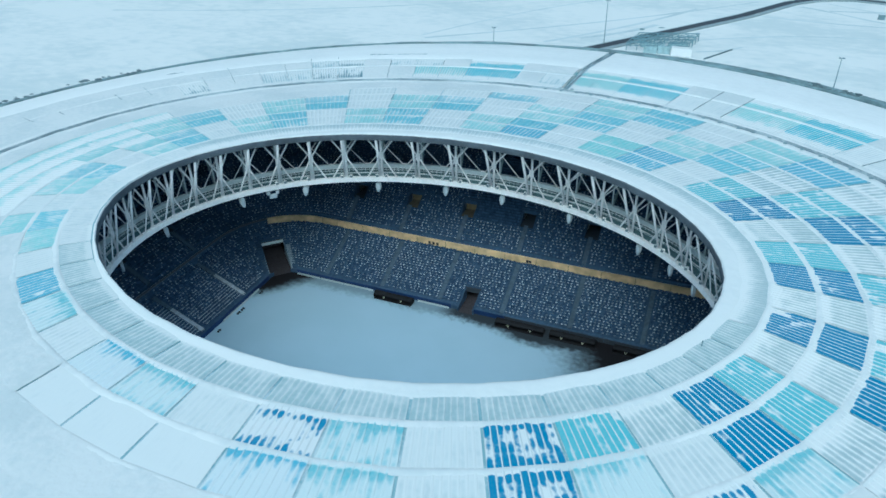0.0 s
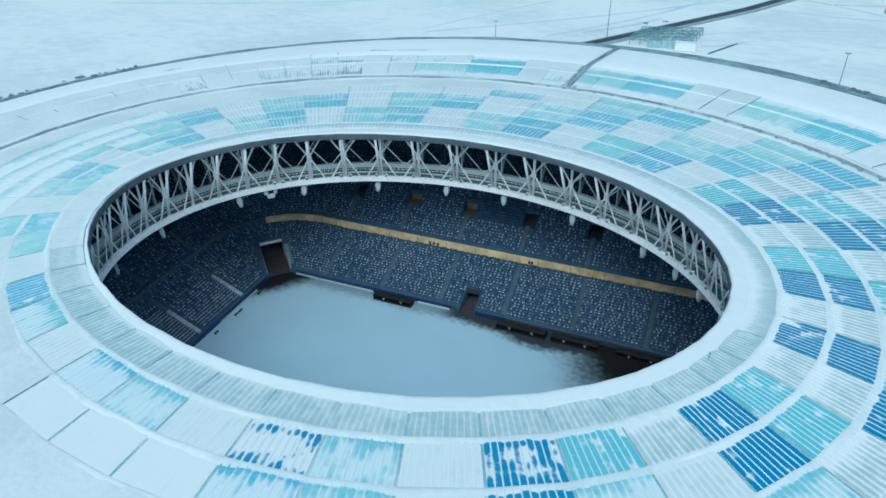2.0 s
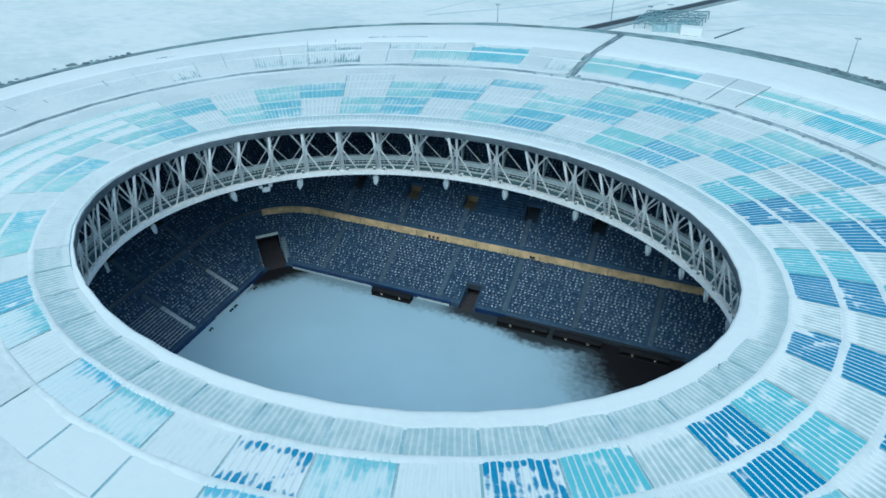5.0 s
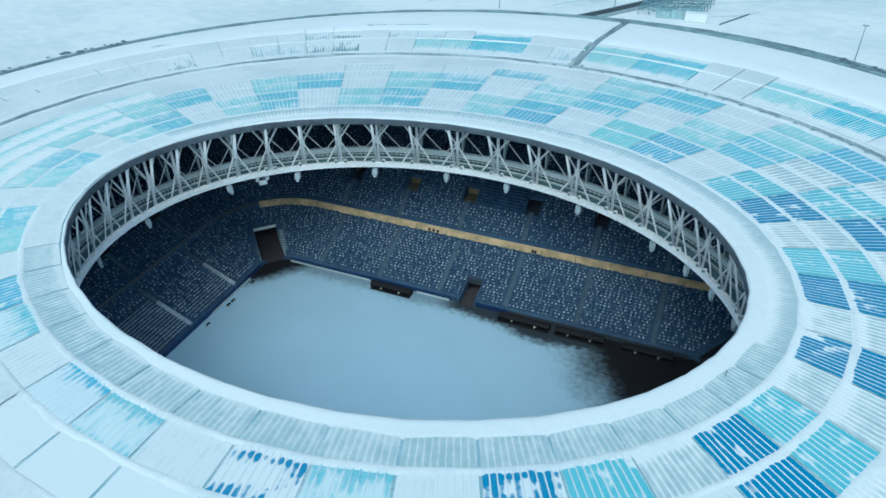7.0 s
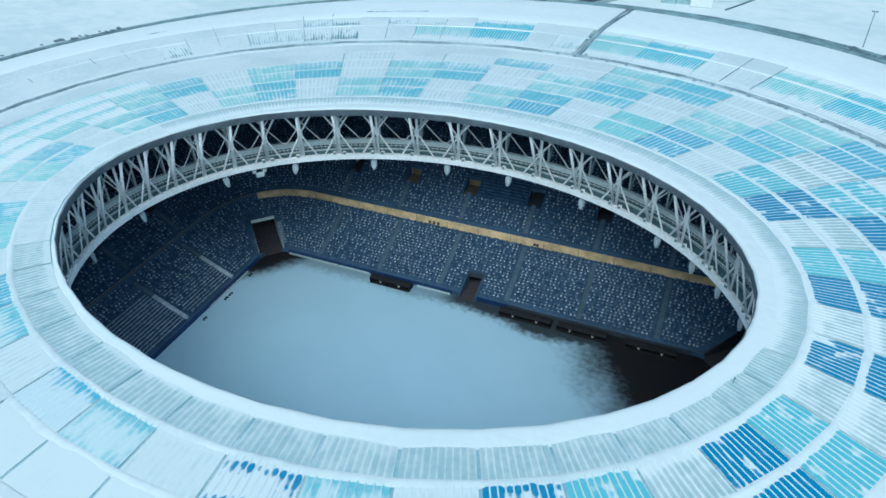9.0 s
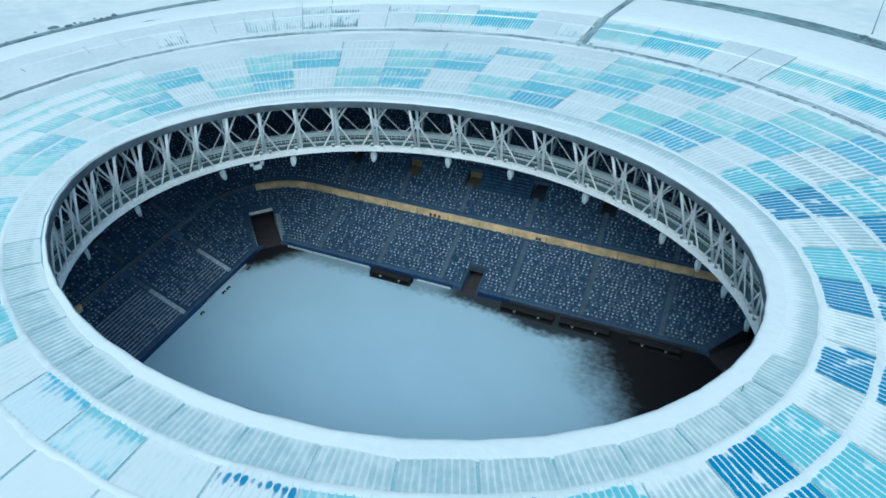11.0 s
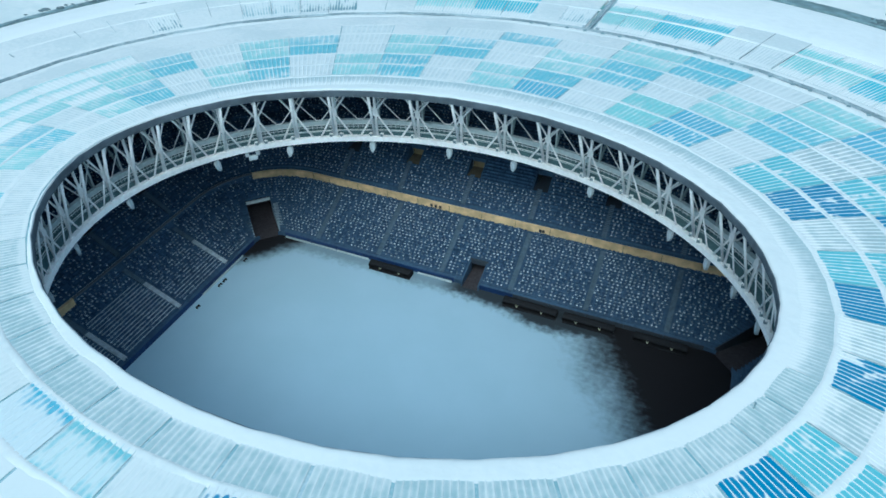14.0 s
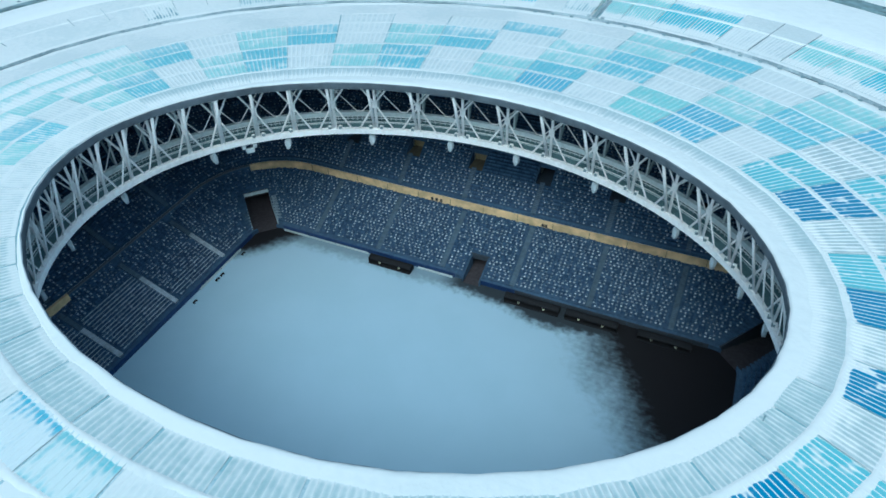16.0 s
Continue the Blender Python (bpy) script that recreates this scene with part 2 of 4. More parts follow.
def pitch_material():
    """Snow over the pitch, swept away from one corner down to dark wet ground, with thin patches by the dugouts and a
    dark patch before the gate.
    """
    m, n, l, p = shader("shaded_pitch_snow", 0.9, spec=0.08)
    co = n.new("ShaderNodeTexCoord").outputs["Object"]
    sep = n.new("ShaderNodeSeparateXYZ")
    l.new(co, sep.inputs[0])
    x, y = sep.outputs[0], sep.outputs[1]
    big, small = noise_tex(n, l, co, 0.07, 4), noise_tex(n, l, co, 0.7, 6)
    ragged = math_node(n, l, "ADD", math_node(n, l, "MULTIPLY", big, 9.0), math_node(n, l, "MULTIPLY", small, 7.0))
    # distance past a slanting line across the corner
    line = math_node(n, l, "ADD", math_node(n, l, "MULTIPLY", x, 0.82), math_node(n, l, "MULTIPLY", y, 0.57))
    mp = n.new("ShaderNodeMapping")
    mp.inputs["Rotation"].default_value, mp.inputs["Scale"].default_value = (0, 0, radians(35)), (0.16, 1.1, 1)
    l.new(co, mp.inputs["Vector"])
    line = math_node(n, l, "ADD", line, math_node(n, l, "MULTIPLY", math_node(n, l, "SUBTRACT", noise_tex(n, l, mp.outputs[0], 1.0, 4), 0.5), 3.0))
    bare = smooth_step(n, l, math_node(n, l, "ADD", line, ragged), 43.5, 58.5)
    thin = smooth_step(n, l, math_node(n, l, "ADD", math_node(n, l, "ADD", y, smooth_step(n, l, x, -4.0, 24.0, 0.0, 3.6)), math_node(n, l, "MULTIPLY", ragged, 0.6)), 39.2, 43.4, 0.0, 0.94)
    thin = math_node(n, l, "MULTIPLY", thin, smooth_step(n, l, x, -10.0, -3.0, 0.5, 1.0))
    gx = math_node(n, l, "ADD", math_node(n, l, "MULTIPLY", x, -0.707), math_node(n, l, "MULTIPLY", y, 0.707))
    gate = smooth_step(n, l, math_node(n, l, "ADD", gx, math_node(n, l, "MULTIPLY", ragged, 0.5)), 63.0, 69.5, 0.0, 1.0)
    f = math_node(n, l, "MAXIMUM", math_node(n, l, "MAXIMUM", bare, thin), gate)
    # the bowl's blue sky shade is put into this darker snow colour
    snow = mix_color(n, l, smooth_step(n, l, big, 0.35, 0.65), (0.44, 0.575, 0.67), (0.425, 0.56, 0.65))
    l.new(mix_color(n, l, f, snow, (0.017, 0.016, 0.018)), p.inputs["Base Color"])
    l.new(smooth_step(n, l, f, 0.0, 1.0, 0.9, 0.6), p.inputs["Roughness"])
    bump(n, l, p, small, 0.15, 0.1)
    return m


PITCH = pitch_material()


# ---- building helpers ----
def mesh_ob(name, verts, faces, mat, parent=None, smooth=False, label="", slots=None, kind=""):
    me = bpy.data.meshes.new(name)
    me.from_pydata([tuple(v) for v in verts], [], faces)
    for m in mat if isinstance(mat, (list, tuple)) else [mat]:
        me.materials.append(m)
    if slots:
        me.polygons.foreach_set("material_index", slots)
    if smooth:
        me.polygons.foreach_set("use_smooth", [True] * len(me.polygons))
    me.update()
    ob = new(name, me)
    if parent is not None:
        ob.parent = parent
    if label or kind:
        tagged(ob, label, kind=kind)
    return ob


def part(name, bm, mat, parent=None, label="", smooth=False):
    me = bpy.data.meshes.new(name)
    bm.to_mesh(me)
    bm.free()
    me.materials.append(mat)
    if smooth:
        me.polygons.foreach_set("use_smooth", [True] * len(me.polygons))
    ob = new(name, me)
    if parent is not None:
        ob.parent = parent
    if label:
        ob["label"] = label
    return ob


def thing(name, label, category, group="", at=(0, 0, 0)):
    ob = new(name)
    ob.location = at
    return tagged(ob, label, category, group)


def tube(bm, a, b, r, seg=6, r2=None):
    a, b = Vector(a), Vector(b)
    m = Matrix.Translation((a + b) / 2) @ (b - a).to_track_quat("Z", "Y").to_matrix().to_4x4()
    bmesh.ops.create_cone(bm, cap_ends=True, segments=seg, radius1=r, radius2=r if r2 is None else r2, depth=(b - a).length, matrix=m)


def box(bm, lo, hi, turn=0.0, bevel=0.0):
    lo, hi = Vector(lo), Vector(hi)
    m = Matrix.Translation((lo + hi) / 2) @ Matrix.Rotation(turn, 4, "Z") @ Matrix.Diagonal((*(hi - lo), 1))
    made = bmesh.ops.create_cube(bm, size=1, matrix=m)
    if bevel:
        edges = list({e for v in made["verts"] for e in v.link_edges})
        bmesh.ops.bevel(bm, geom=edges, offset=bevel, segments=1, affect="EDGES")


def prism(bm, poly, z0, z1):
    """A solid on a plan outline; z0 and z1: heights, one value or one for each corner."""
    n = len(poly)
    lows = [z0] * n if isinstance(z0, (int, float)) else z0
    tops = [z1] * n if isinstance(z1, (int, float)) else z1
    a = [bm.verts.new((x, y, z)) for (x, y), z in zip(poly, lows)]
    b = [bm.verts.new((x, y, z)) for (x, y), z in zip(poly, tops)]
    bm.faces.new(a[::-1]), bm.faces.new(b)
    for i in range(n):
        j = (i + 1) % n
        bm.faces.new((a[i], a[j], b[j], b[i]))


# ---- the roof's form: rings parallel to an oval seam, d metres outside it ----
SEAM_A, SEAM_B, BAYS, OUTER = 67.5, 52.2, 44, 160.0
PROFILE_D = (-8.4, 0.0, 7.3, 14.6, 46.5, 49.0, 70.0, 109.0)
PROFILE_Z = (49.5, 49.8, 49.4, 48.8, 46.7, 46.9, 47.3, 43.0)


def bay_line(s):
    """Where the radial joint s stands on the oval seam, and its outward way."""
    w = 2 * math.pi * (s + 0.5) / BAYS
    w += 0.0072 - 0.0275 * math.cos(w) + 0.0196 * math.sin(w) - 0.0469 * math.sin(2 * w)
    n = Vector((math.cos(w) / SEAM_A, math.sin(w) / SEAM_B)).normalized()
    return Vector((SEAM_A * math.cos(w), SEAM_B * math.sin(w))), n


def roof_edge(s):
    p, n = bay_line(s)
    b = p.dot(n)
    return -b + math.sqrt(b * b - p.dot(p) + OUTER * OUTER)


# how far the inner rings stand off the even oval, joint by joint
DRIFT_S = (0, 4, 8, 10, 12, 14, 16, 18, 20, 21.5, 23, 24.7, 26, 28, 30, 32, 36, 40, 44)
DRIFT_D = (0, -0.3, -1.0, -1.2, -1.2, -0.6, 0.3, 1.0, 2.0, 2.8, 2.6, 2.2, 1.6, 0.9, 0.2, -0.3, -0.6, -0.4, 0)


def roof_corner(s, d):
    p, n = bay_line(s)
    base = d
    if d < -4.5:  # the rim stands nearer to the first seam at one end of the oval
        w = 2 * math.pi * (s + 0.5) / BAYS
        d = -4.5 + (d + 4.5) * (2.3 + 0.5 * math.cos(w) + 0.6 * math.sin(w) ** 2 + 0.35 * max(0.0, -math.sin(w))) / 3.7
    q = p + n * (d + float(np.interp(s % BAYS, DRIFT_S, DRIFT_D)) * min(1.0, max(0.0, 1.0 - base / 35.0)))
    dd = d if d < 70 else 70 + (d - 70) * 39 / (roof_edge(s) - 70)
    return Vector((q.x, q.y, float(np.interp(dd, PROFILE_D, PROFILE_Z))))


def roof_pt(s, d, lift=0.0):
    """A point of the roof; inside the gutter every ring runs straight from joint to joint."""
    if d < 47.5:
        i = math.floor(s)
        p = roof_corner(i, d).lerp(roof_corner(i + 1, d), s - i)
    else:
        p = roof_corner(s, d)
    return p + Vector((0, 0, lift))


def ring_sheet(name, profile, mat, steps=176, parent=None, closed=False, smooth=True, s0=0.0, s1=float(BAYS), wave=0.0, label="", spread=None):
    """A band swept round the opening; profile: rows of (d, lift); wave: how unevenly it is heaped."""
    whole = s1 - s0 >= BAYS
    verts, faces, n = [], [], len(profile)
    count = steps if whole else steps + 1
    for i in range(count):
        s = s0 + (s1 - s0) * i / steps
        for q, (d, lift) in enumerate(profile):
            k = wave * (noise.noise((s * 0.9, d * 0.6, 3.1)) + 0.6 * noise.noise((s * 3.1, d, 7.7)) + 0.5 * noise.noise((s * 9.0, d, 1.7))) if wave else 0.0
            if spread and d > 110:
                d = 110 + (d - 110) * spread(s)
            dd = 70 + (d - 70) * (roof_edge(s) - 70) / 39 if d > 70 else d
            verts.append(roof_pt(s, dd + k * 0.8, lift + (k * 0.4 if lift > 0 else 0)))
    for i in range(count if whole else count - 1):
        j = (i + 1) % count
        for q in range(n if closed else n - 1):
            r = (q + 1) % n
            faces.append((i * n + q, i * n + r, j * n + r, j * n + q))
    return mesh_ob(name, verts, faces, mat, parent, smooth, label)


def cell(kind, s0, s1, d0, d1, parent):
    """One roof sheet between two joints and two ridges: ten shallow strips between raised white ribs."""
    strips = 10
    verts, faces, slots, uvs, across = [], [], [], [], []
    for i in range(strips + 1):
        u = i / strips
        wd = 0.10 / strips if 0 < i < strips else 0.05 / strips
        top = {"S": 0.064, "s": 0.09, "h": 0.09, "w": 0.09, "k": 0.09, "r": 0.095, "p": 0.1, "q": 0.1}.get(kind, 0.13)
        across += [(u - wd * 1.6, 0.06), (u - wd, top), (u + wd, top), (u + wd * 1.6, 0.06)]
    across = [(min(max(u, 0.0), 1.0), h) for u, h in across]
    sg = 0.024 if d0 < 0 and kind == "r" else 0.005 if kind in "PpQqhwLluvcky" else 0.018
    rows = (0.0, 0.5, 1.0)
    for u, h in across:
        for v in rows:
            verts.append(roof_pt(s0 + sg + (s1 - s0 - 2 * sg) * u, d0 + (d1 - d0) * v, h))
            uvs.append((u, v))
    m = len(rows)
    for i in range(len(across) - 1):
        top = across[i][1] > 0.085 and across[i + 1][1] > 0.08
        for q in range(m - 1):
            faces.append((i * m + q, i * m + q + 1, (i + 1) * m + q + 1, (i + 1) * m + q))
            slots.append(1 if top and kind not in "grshwbtSckPpQqy" else 0)
    ob = mesh_ob("roof_panel", verts, faces, [PANEL[kind], SNOW], parent, slots=slots)
    layer = ob.data.uv_layers.new(name="UVMap")
    for lp in ob.data.loops:
        layer.data[lp.index].uv = uvs[lp.vertex_index]
    return ob


# ---- ground, road and what stands on it ----
GROUND_Z = -4.0
ground = mesh_ob("ground", [(4000 * math.cos(radians(i * 6)), 4000 * math.sin(radians(i * 6)), GROUND_Z) for i in range(60)], [tuple(range(60))], FIELD)
tagged(ground, "snow-covered open ground round the stadium", "ground", kind="structure")
ROAD = [(-95, 247), (-60, 292), (-25, 340), (21, 406), (60, 463), (92, 520), (108, 537), (124, 546), (140, 549), (162, 543), (220, 518), (330, 470)]


def road_strip(name, off0, off1, z, mat, label, thick=0.0):
    verts, faces = [], []
    for i, (x, y) in enumerate(ROAD):
        a, b = Vector(ROAD[max(i - 1, 0)]), Vector(ROAD[min(i + 1, len(ROAD) - 1)])
        t = (b - a).normalized()
        side = Vector((t.y, -t.x))
        p, q = Vector((x, y)) + side * off0, Vector((x, y)) + side * off1
        verts += [(p.x, p.y, z - thick), (p.x, p.y, z), (q.x, q.y, z), (q.x, q.y, z - thick)]
    for i in range(len(ROAD) - 1):
        for k in range(3):
            faces.append((i * 4 + k, i * 4 + k + 1, i * 4 + k + 5, i * 4 + k + 4))
    return tagged(mesh_ob(name, verts, faces, mat), label, "road", kind="structure")


road_strip("road", -3.6, 3.6, GROUND_Z + 0.75, ASPHALT, "cleared dark asphalt road across the snow", 0.8)
road_strip("kerb", 3.6, 7.2, GROUND_Z + 0.9, KERB, "pale grey kerb strip along the cleared road", 1.0)
road_strip("kerb", -4.6, -3.6, GROUND_Z + 0.9, KERB, "pale grey kerb strip along the cleared road", 1.0)


LAID = []


def track(points, width):
    """A faint wheel track: a shallow worn strip in the snow."""
    verts, faces = [], []
    LAID.append(width)
    level = GROUND_Z + 0.02 + 0.012 * len(LAID)
    for i, (x, y) in enumerate(points):
        a, b = Vector(points[max(i - 1, 0)]), Vector(points[min(i + 1, len(points) - 1)])
        t = (b - a).normalized()
        wob = 1.0 + 0.4 * noise.noise((x * 0.05, y * 0.05, 2.0))
        verts += [(x + t.y * width * wob, y - t.x * width * wob, level), (x - t.y * width * wob, y + t.x * width * wob, level)]
    faces = [(2 * i, 2 * i + 1, 2 * i + 3, 2 * i + 2) for i in range(len(points) - 1)]
    tagged(mesh_ob("track", verts, faces, TRACK), "worn wheel track in the snow", "track", kind="structure")


def curve_points(a, b, bend, count=24):
    a, b = Vector(a), Vector(b)
    side = Vector(((b - a).y, -(b - a).x)) * bend
    return [tuple(a.lerp(b, i / count) + side * math.sin(math.pi * i / count)) for i in range(count + 1)]


track(curve_points((-140, 330), (70, 520), 0.03), 1.4)
track(curve_points((-145, 335), (20, 560), -0.06), 1.0)
track(curve_points((60, 470), (230, 470), 0.08), 1.5)
track(curve_points((20, 372), (190, 420), -0.1), 1.1)
track(curve_points((-420, 330), (-120, 470), 0.05), 1.2)
track(curve_points((120, 500), (320, 540), 0.02), 2.0)
track(curve_points((101, 510), (146, 474), -0.02), 1.6)
track(curve_points((146, 474), (240, 400), -0.03), 1.6)
track(curve_points((120, 528), (158, 502), 0.02), 1.0)
track(curve_points((-60, 345), (26, 478), 0.03), 1.6)
track(curve_points((-40, 362), (4, 416), 0.05), 2.2)
track(curve_points((36, 352), (62, 372), 0.1), 1.5)



def lamp_post(x, y, height):
    ob = thing("street_lamp", "tall grey steel street lamp standing in the snow", "street lamp", "street lamps", (x, y, GROUND_Z))
    bm = bmesh.new()
    tube(bm, (0, 0, 0), (0, 0, height), 0.28, 8, 0.16)
    pole = part("pole", bm, GALV, ob)
    for side in (-1, 1):
        bm = bmesh.new()
        tube(bm, (0, 0, height - 0.1), (side * 0.5, 0, height + 0.2), 0.12)
        part("arm", bm, GALV, pole)
        bm = bmesh.new()
        box(bm, (side * 0.8 - 0.6, -0.5, height + 0.05), (side * 0.8 + 0.6, 0.5, height + 0.55), 0, 0.08)
        part("lamp_head", bm, GALV, pole)
    bm = bmesh.new()
    tube(bm, (0, 0, 0), (0, 0, 0.5), 0.5, 8, 0.4)
    part("base", bm, KERB, ob)


for x, y, h in ((-21.6, 350, 27.5), (109, 297, 17), (-90, 329, 10.5)):
    lamp_post(x, y, h)

FRAME = plain("painted_frame", (0.19, 0.30, 0.33), 0.5, 0.1, vary=0.3)
SHEET = plain("sheet_wall", (0.36, 0.48, 0.50), 0.6, vary=0.25, fine=0.5)
shed = thing("steel_frame", "greenish steel frame of an unfinished pavilion in the snow", "steel frame", at=(0, 0, GROUND_Z))
for i in range(7):
    for j in range(4):
        x, y = -6 + i * 6.2 + j * 1.2, 343 + j * 8.5 + i * 1.6
        h = 4.6 + 0.5 * (j % 2)
        pieces = [("post", (x, y, 0), (x, y, h), 0.26)]
        if i < 6:
            pieces += [("beam", (x, y, h), (x + 6.2, y + 1.6, h), 0.28), ("brace", (x, y, h - 1.8), (x + 3.1, y + 0.8, h), 0.16), ("brace", (x + 3.1, y + 0.8, h), (x + 6.2, y + 1.6, h - 1.8), 0.16), ("beam", (x, y, h - 1.8), (x + 6.2, y + 1.6, h - 1.8), 0.2)]
        if j < 3:
            pieces += [("beam", (x, y, h), (x + 1.2, y + 8.5, 5.1 - 0.5 * (j % 2)), 0.24)]
            if i < 6:
                pieces += [("brace", (x, y, h), (x + 7.4, y + 10.1, 5.1 - 0.5 * (j % 2)), 0.2)]
        for name, a, b, r in pieces:
            bm = bmesh.new()
            tube(bm, a, b, r, 5)
            part(name, bm, FRAME, shed)
for x0, y0, x1, y1, h in ((5, 339.5, 13, 341.5, 4.0), (13.4, 340.5, 21, 342.5, 4.6), (2, 352, 16, 356, 2.6), (18, 356, 30, 360, 2.8)):
    bm = bmesh.new()
    box(bm, (x0, y0, 0), (x1, y1, h), 0, 0.06)
    part("wall_sheet", bm, SHEET, shed, "pale green sheet wall dusted with snow")
cabin = thing("site_cabin", "plain white site cabin beside the steel frame", "cabin", at=(28, 338.5, GROUND_Z))
bm = bmesh.new()
box(bm, (-6, -1.5, 0.2), (6, 1.5, 5.2), 0, 0.1)
part("body", bm, WHITE, cabin)
bm = bmesh.new()
box(bm, (-6.2, -1.7, 5.2), (6.2, 1.7, 5.5), 0, 0.05)
part("roof", bm, SNOW, cabin)
bm = bmesh.new()
box(bm, (-5.9, -1.4, 0.0), (5.9, 1.4, 0.22))
part("skid", bm, GALV, cabin)
girder = thing("girder", "dark steel girder lying on the snow", "girder", at=(0, 0, GROUND_Z))
for name, dz0, dz1, w in (("flange", 0.0, 0.1, 0.38), ("web", 0.1, 0.6, 0.09), ("flange", 0.6, 0.7, 0.38)):
    bm = bmesh.new()
    a, b = Vector((41.5, 336)), Vector((56.5, 364))
    side = Vector(((b - a).y, -(b - a).x)).normalized() * w
    prism(bm, [tuple(a + side), tuple(b + side), tuple(b - side), tuple(a - side)], dz0, dz1)
    part(name, bm, GALV, girder)
for x, y, sx, sy, h in ((152, 482, 4, 3, 3.5), (-4, 398, 3, 1.2, 1.2), (8, 408, 4, 0.8, 0.6), (70, 470, 3, 1, 0.8)):
    hut = thing("material_stack", "dark stack of building material half under snow", "material stack", "material stacks", (x, y, GROUND_Z))
    bm = bmesh.new()
    box(bm, (-sx / 2, -sy / 2, 0), (sx / 2, sy / 2, h), 0, 0.1)
    part("body", bm, GALV, hut)
    bm = bmesh.new()
    box(bm, (-sx / 2 + 0.1, -sy / 2 + 0.1, h), (sx / 2 - 0.1, sy / 2 - 0.1, h + 0.25), 0, 0.1)
    part("snow_cap", bm, SNOW, hut)


# ---- seating bowl ----
HX, HY, CORNER = 62.5, 40.3, 6.0
SLOPE_LOW, SLOPE_UP = 0.36, 0.53
LOW_D, LOW_Z, LOW_ROWS = 0.9, 1.2, 19
UP_D, UP_Z, UP_ROWS = 18.2, 10.8, 42


def bowl_loop(d, step=None):
    """The bowl's plan line, d metres behind the front wall: a rectangle with round corners, counter-clockwise, as points and inward ways."""
    hx, hy, r, pts = HX - CORNER, HY - CORNER, CORNER + d, []
    per = 14 if step is None else max(4, int(r * math.pi / 2 / step))
    corners = ((hx, hy, 0), (-hx, hy, 90), (-hx, -hy, 180), (hx, -hy, 270))
    for k, (cx, cy, a0) in enumerate(corners):
        for i in range(per + 1):
            w = radians(a0 + 90 * i / per)
            pts.append((cx + r * math.cos(w), cy + r * math.sin(w), -math.cos(w), -math.sin(w)))
        if step:
            nx, ny, _ = corners[(k + 1) % 4]
            w = radians(a0 + 90)
            a, b = Vector((cx + r * math.cos(w), cy + r * math.sin(w))), Vector((nx + r * math.cos(w), ny + r * math.sin(w)))
            count = int((b - a).length / step)
            pts += [(*a.lerp(b, (i + 0.5) / count), -math.cos(w), -math.sin(w)) for i in range(count)]
    return pts


def bowl_sheet(name, profile, mat, holes=(), label=""):
    """A terrace swept round the bowl; profile: rows of (d, z); holes: plan rectangles (centre, way, half width, length) cut out of it."""
    loops = [[(x, y, z) for x, y, _, _ in bowl_loop(d)] for d, z in profile]
    n, m = len(loops[0]), len(profile)
    ob = mesh_ob(name, [v for loop in loops for v in loop], [(q * n + i, q * n + (i + 1) % n, (q + 1) * n + (i + 1) % n, (q + 1) * n + i) for q in range(m - 1) for i in range(n)], mat)
    if holes:
        bm = bmesh.new()
        bm.from_mesh(ob.data)
        for (cx, cy), (wx, wy), half, length in holes:
            side = Vector((-wy, wx, 0))
            start, way = Vector((cx, cy, 0)), Vector((wx, wy, 0))
            for co, no in ((start + side * half, side), (start - side * half, side), (start + way * length, way), (start, way)):
                near = [f for f in bm.faces if (f.calc_center_median().xy - start.xy).length < 75]
                geom = list({v for f in near for v in f.verts}) + list({e for f in near for e in f.edges}) + near
                bmesh.ops.bisect_plane(bm, geom=geom, plane_co=co, plane_no=no)
            gone = []
            for f in bm.faces:
                c = f.calc_center_median() - start
                if abs(c.dot(side)) < half and 0 < c.xy.dot(way.xy) < length:
                    gone.append(f)
            bmesh.ops.delete(bm, geom=gone, context="FACES")
        bm.to_mesh(ob.data)
        bm.free()
    return tagged(ob, label, "stand", kind="structure")


C45 = math.sqrt(0.5)
GATES = [((-60.6, 37.9), (-C45, C45), 3.4, 11.3), ((60.6, 37.9), (C45, C45), 3.4, 11.3)]
TUNNEL = [((-0.9, 39.5), (0.0, 1.0), 2.1, 6.9)]
VOMS = [((x, 65.6), (0.0, 1.0), 2.0, 4.6) for x in (-47.2, -28.4, -10.2, 8.5, 27.6, 46.6)]
VOMS += [((-88.0, y), (-1.0, 0.0), 2.0, 4.6) for y in (-13.0, 6.5, 25.5)]

prof = [(0, -0.3), (0, LOW_Z), (LOW_D, LOW_Z)]
for i in range(LOW_ROWS):
    z = LOW_Z + SLOPE_LOW * (i + 1)
    prof += [(LOW_D + 0.8 * i, z), (LOW_D + 0.8 * (i + 1), z)]
LOW_TOP = prof[-1]
bowl_sheet("lower_tier", prof, CONCRETE, GATES + TUNNEL, "dark concrete terraces of the lower seating tier")
prof = [(17.4, 10.7), (UP_D, UP_Z)]
for i in range(UP_ROWS):
    z = UP_Z + SLOPE_UP * (i + 1)
    prof += [(UP_D + 0.8 * i, z), (UP_D + 0.8 * (i + 1), z)]
prof += [(UP_D + 0.8 * UP_ROWS, 46.0)]
bowl_sheet("upper_tier", prof, CONCRETE, VOMS, "dark concrete terraces of the upper seating tier")
bowl_sheet("passage_wall", [(LOW_TOP[0], LOW_TOP[1]), (16.9, LOW_TOP[1] + 0.36), (17.3, 9.7), (17.6, 10.3)], CONCRETE, (), "dark sloping wall behind the lower tier")

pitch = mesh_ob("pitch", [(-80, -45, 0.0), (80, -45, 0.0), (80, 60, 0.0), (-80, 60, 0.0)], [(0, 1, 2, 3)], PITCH)
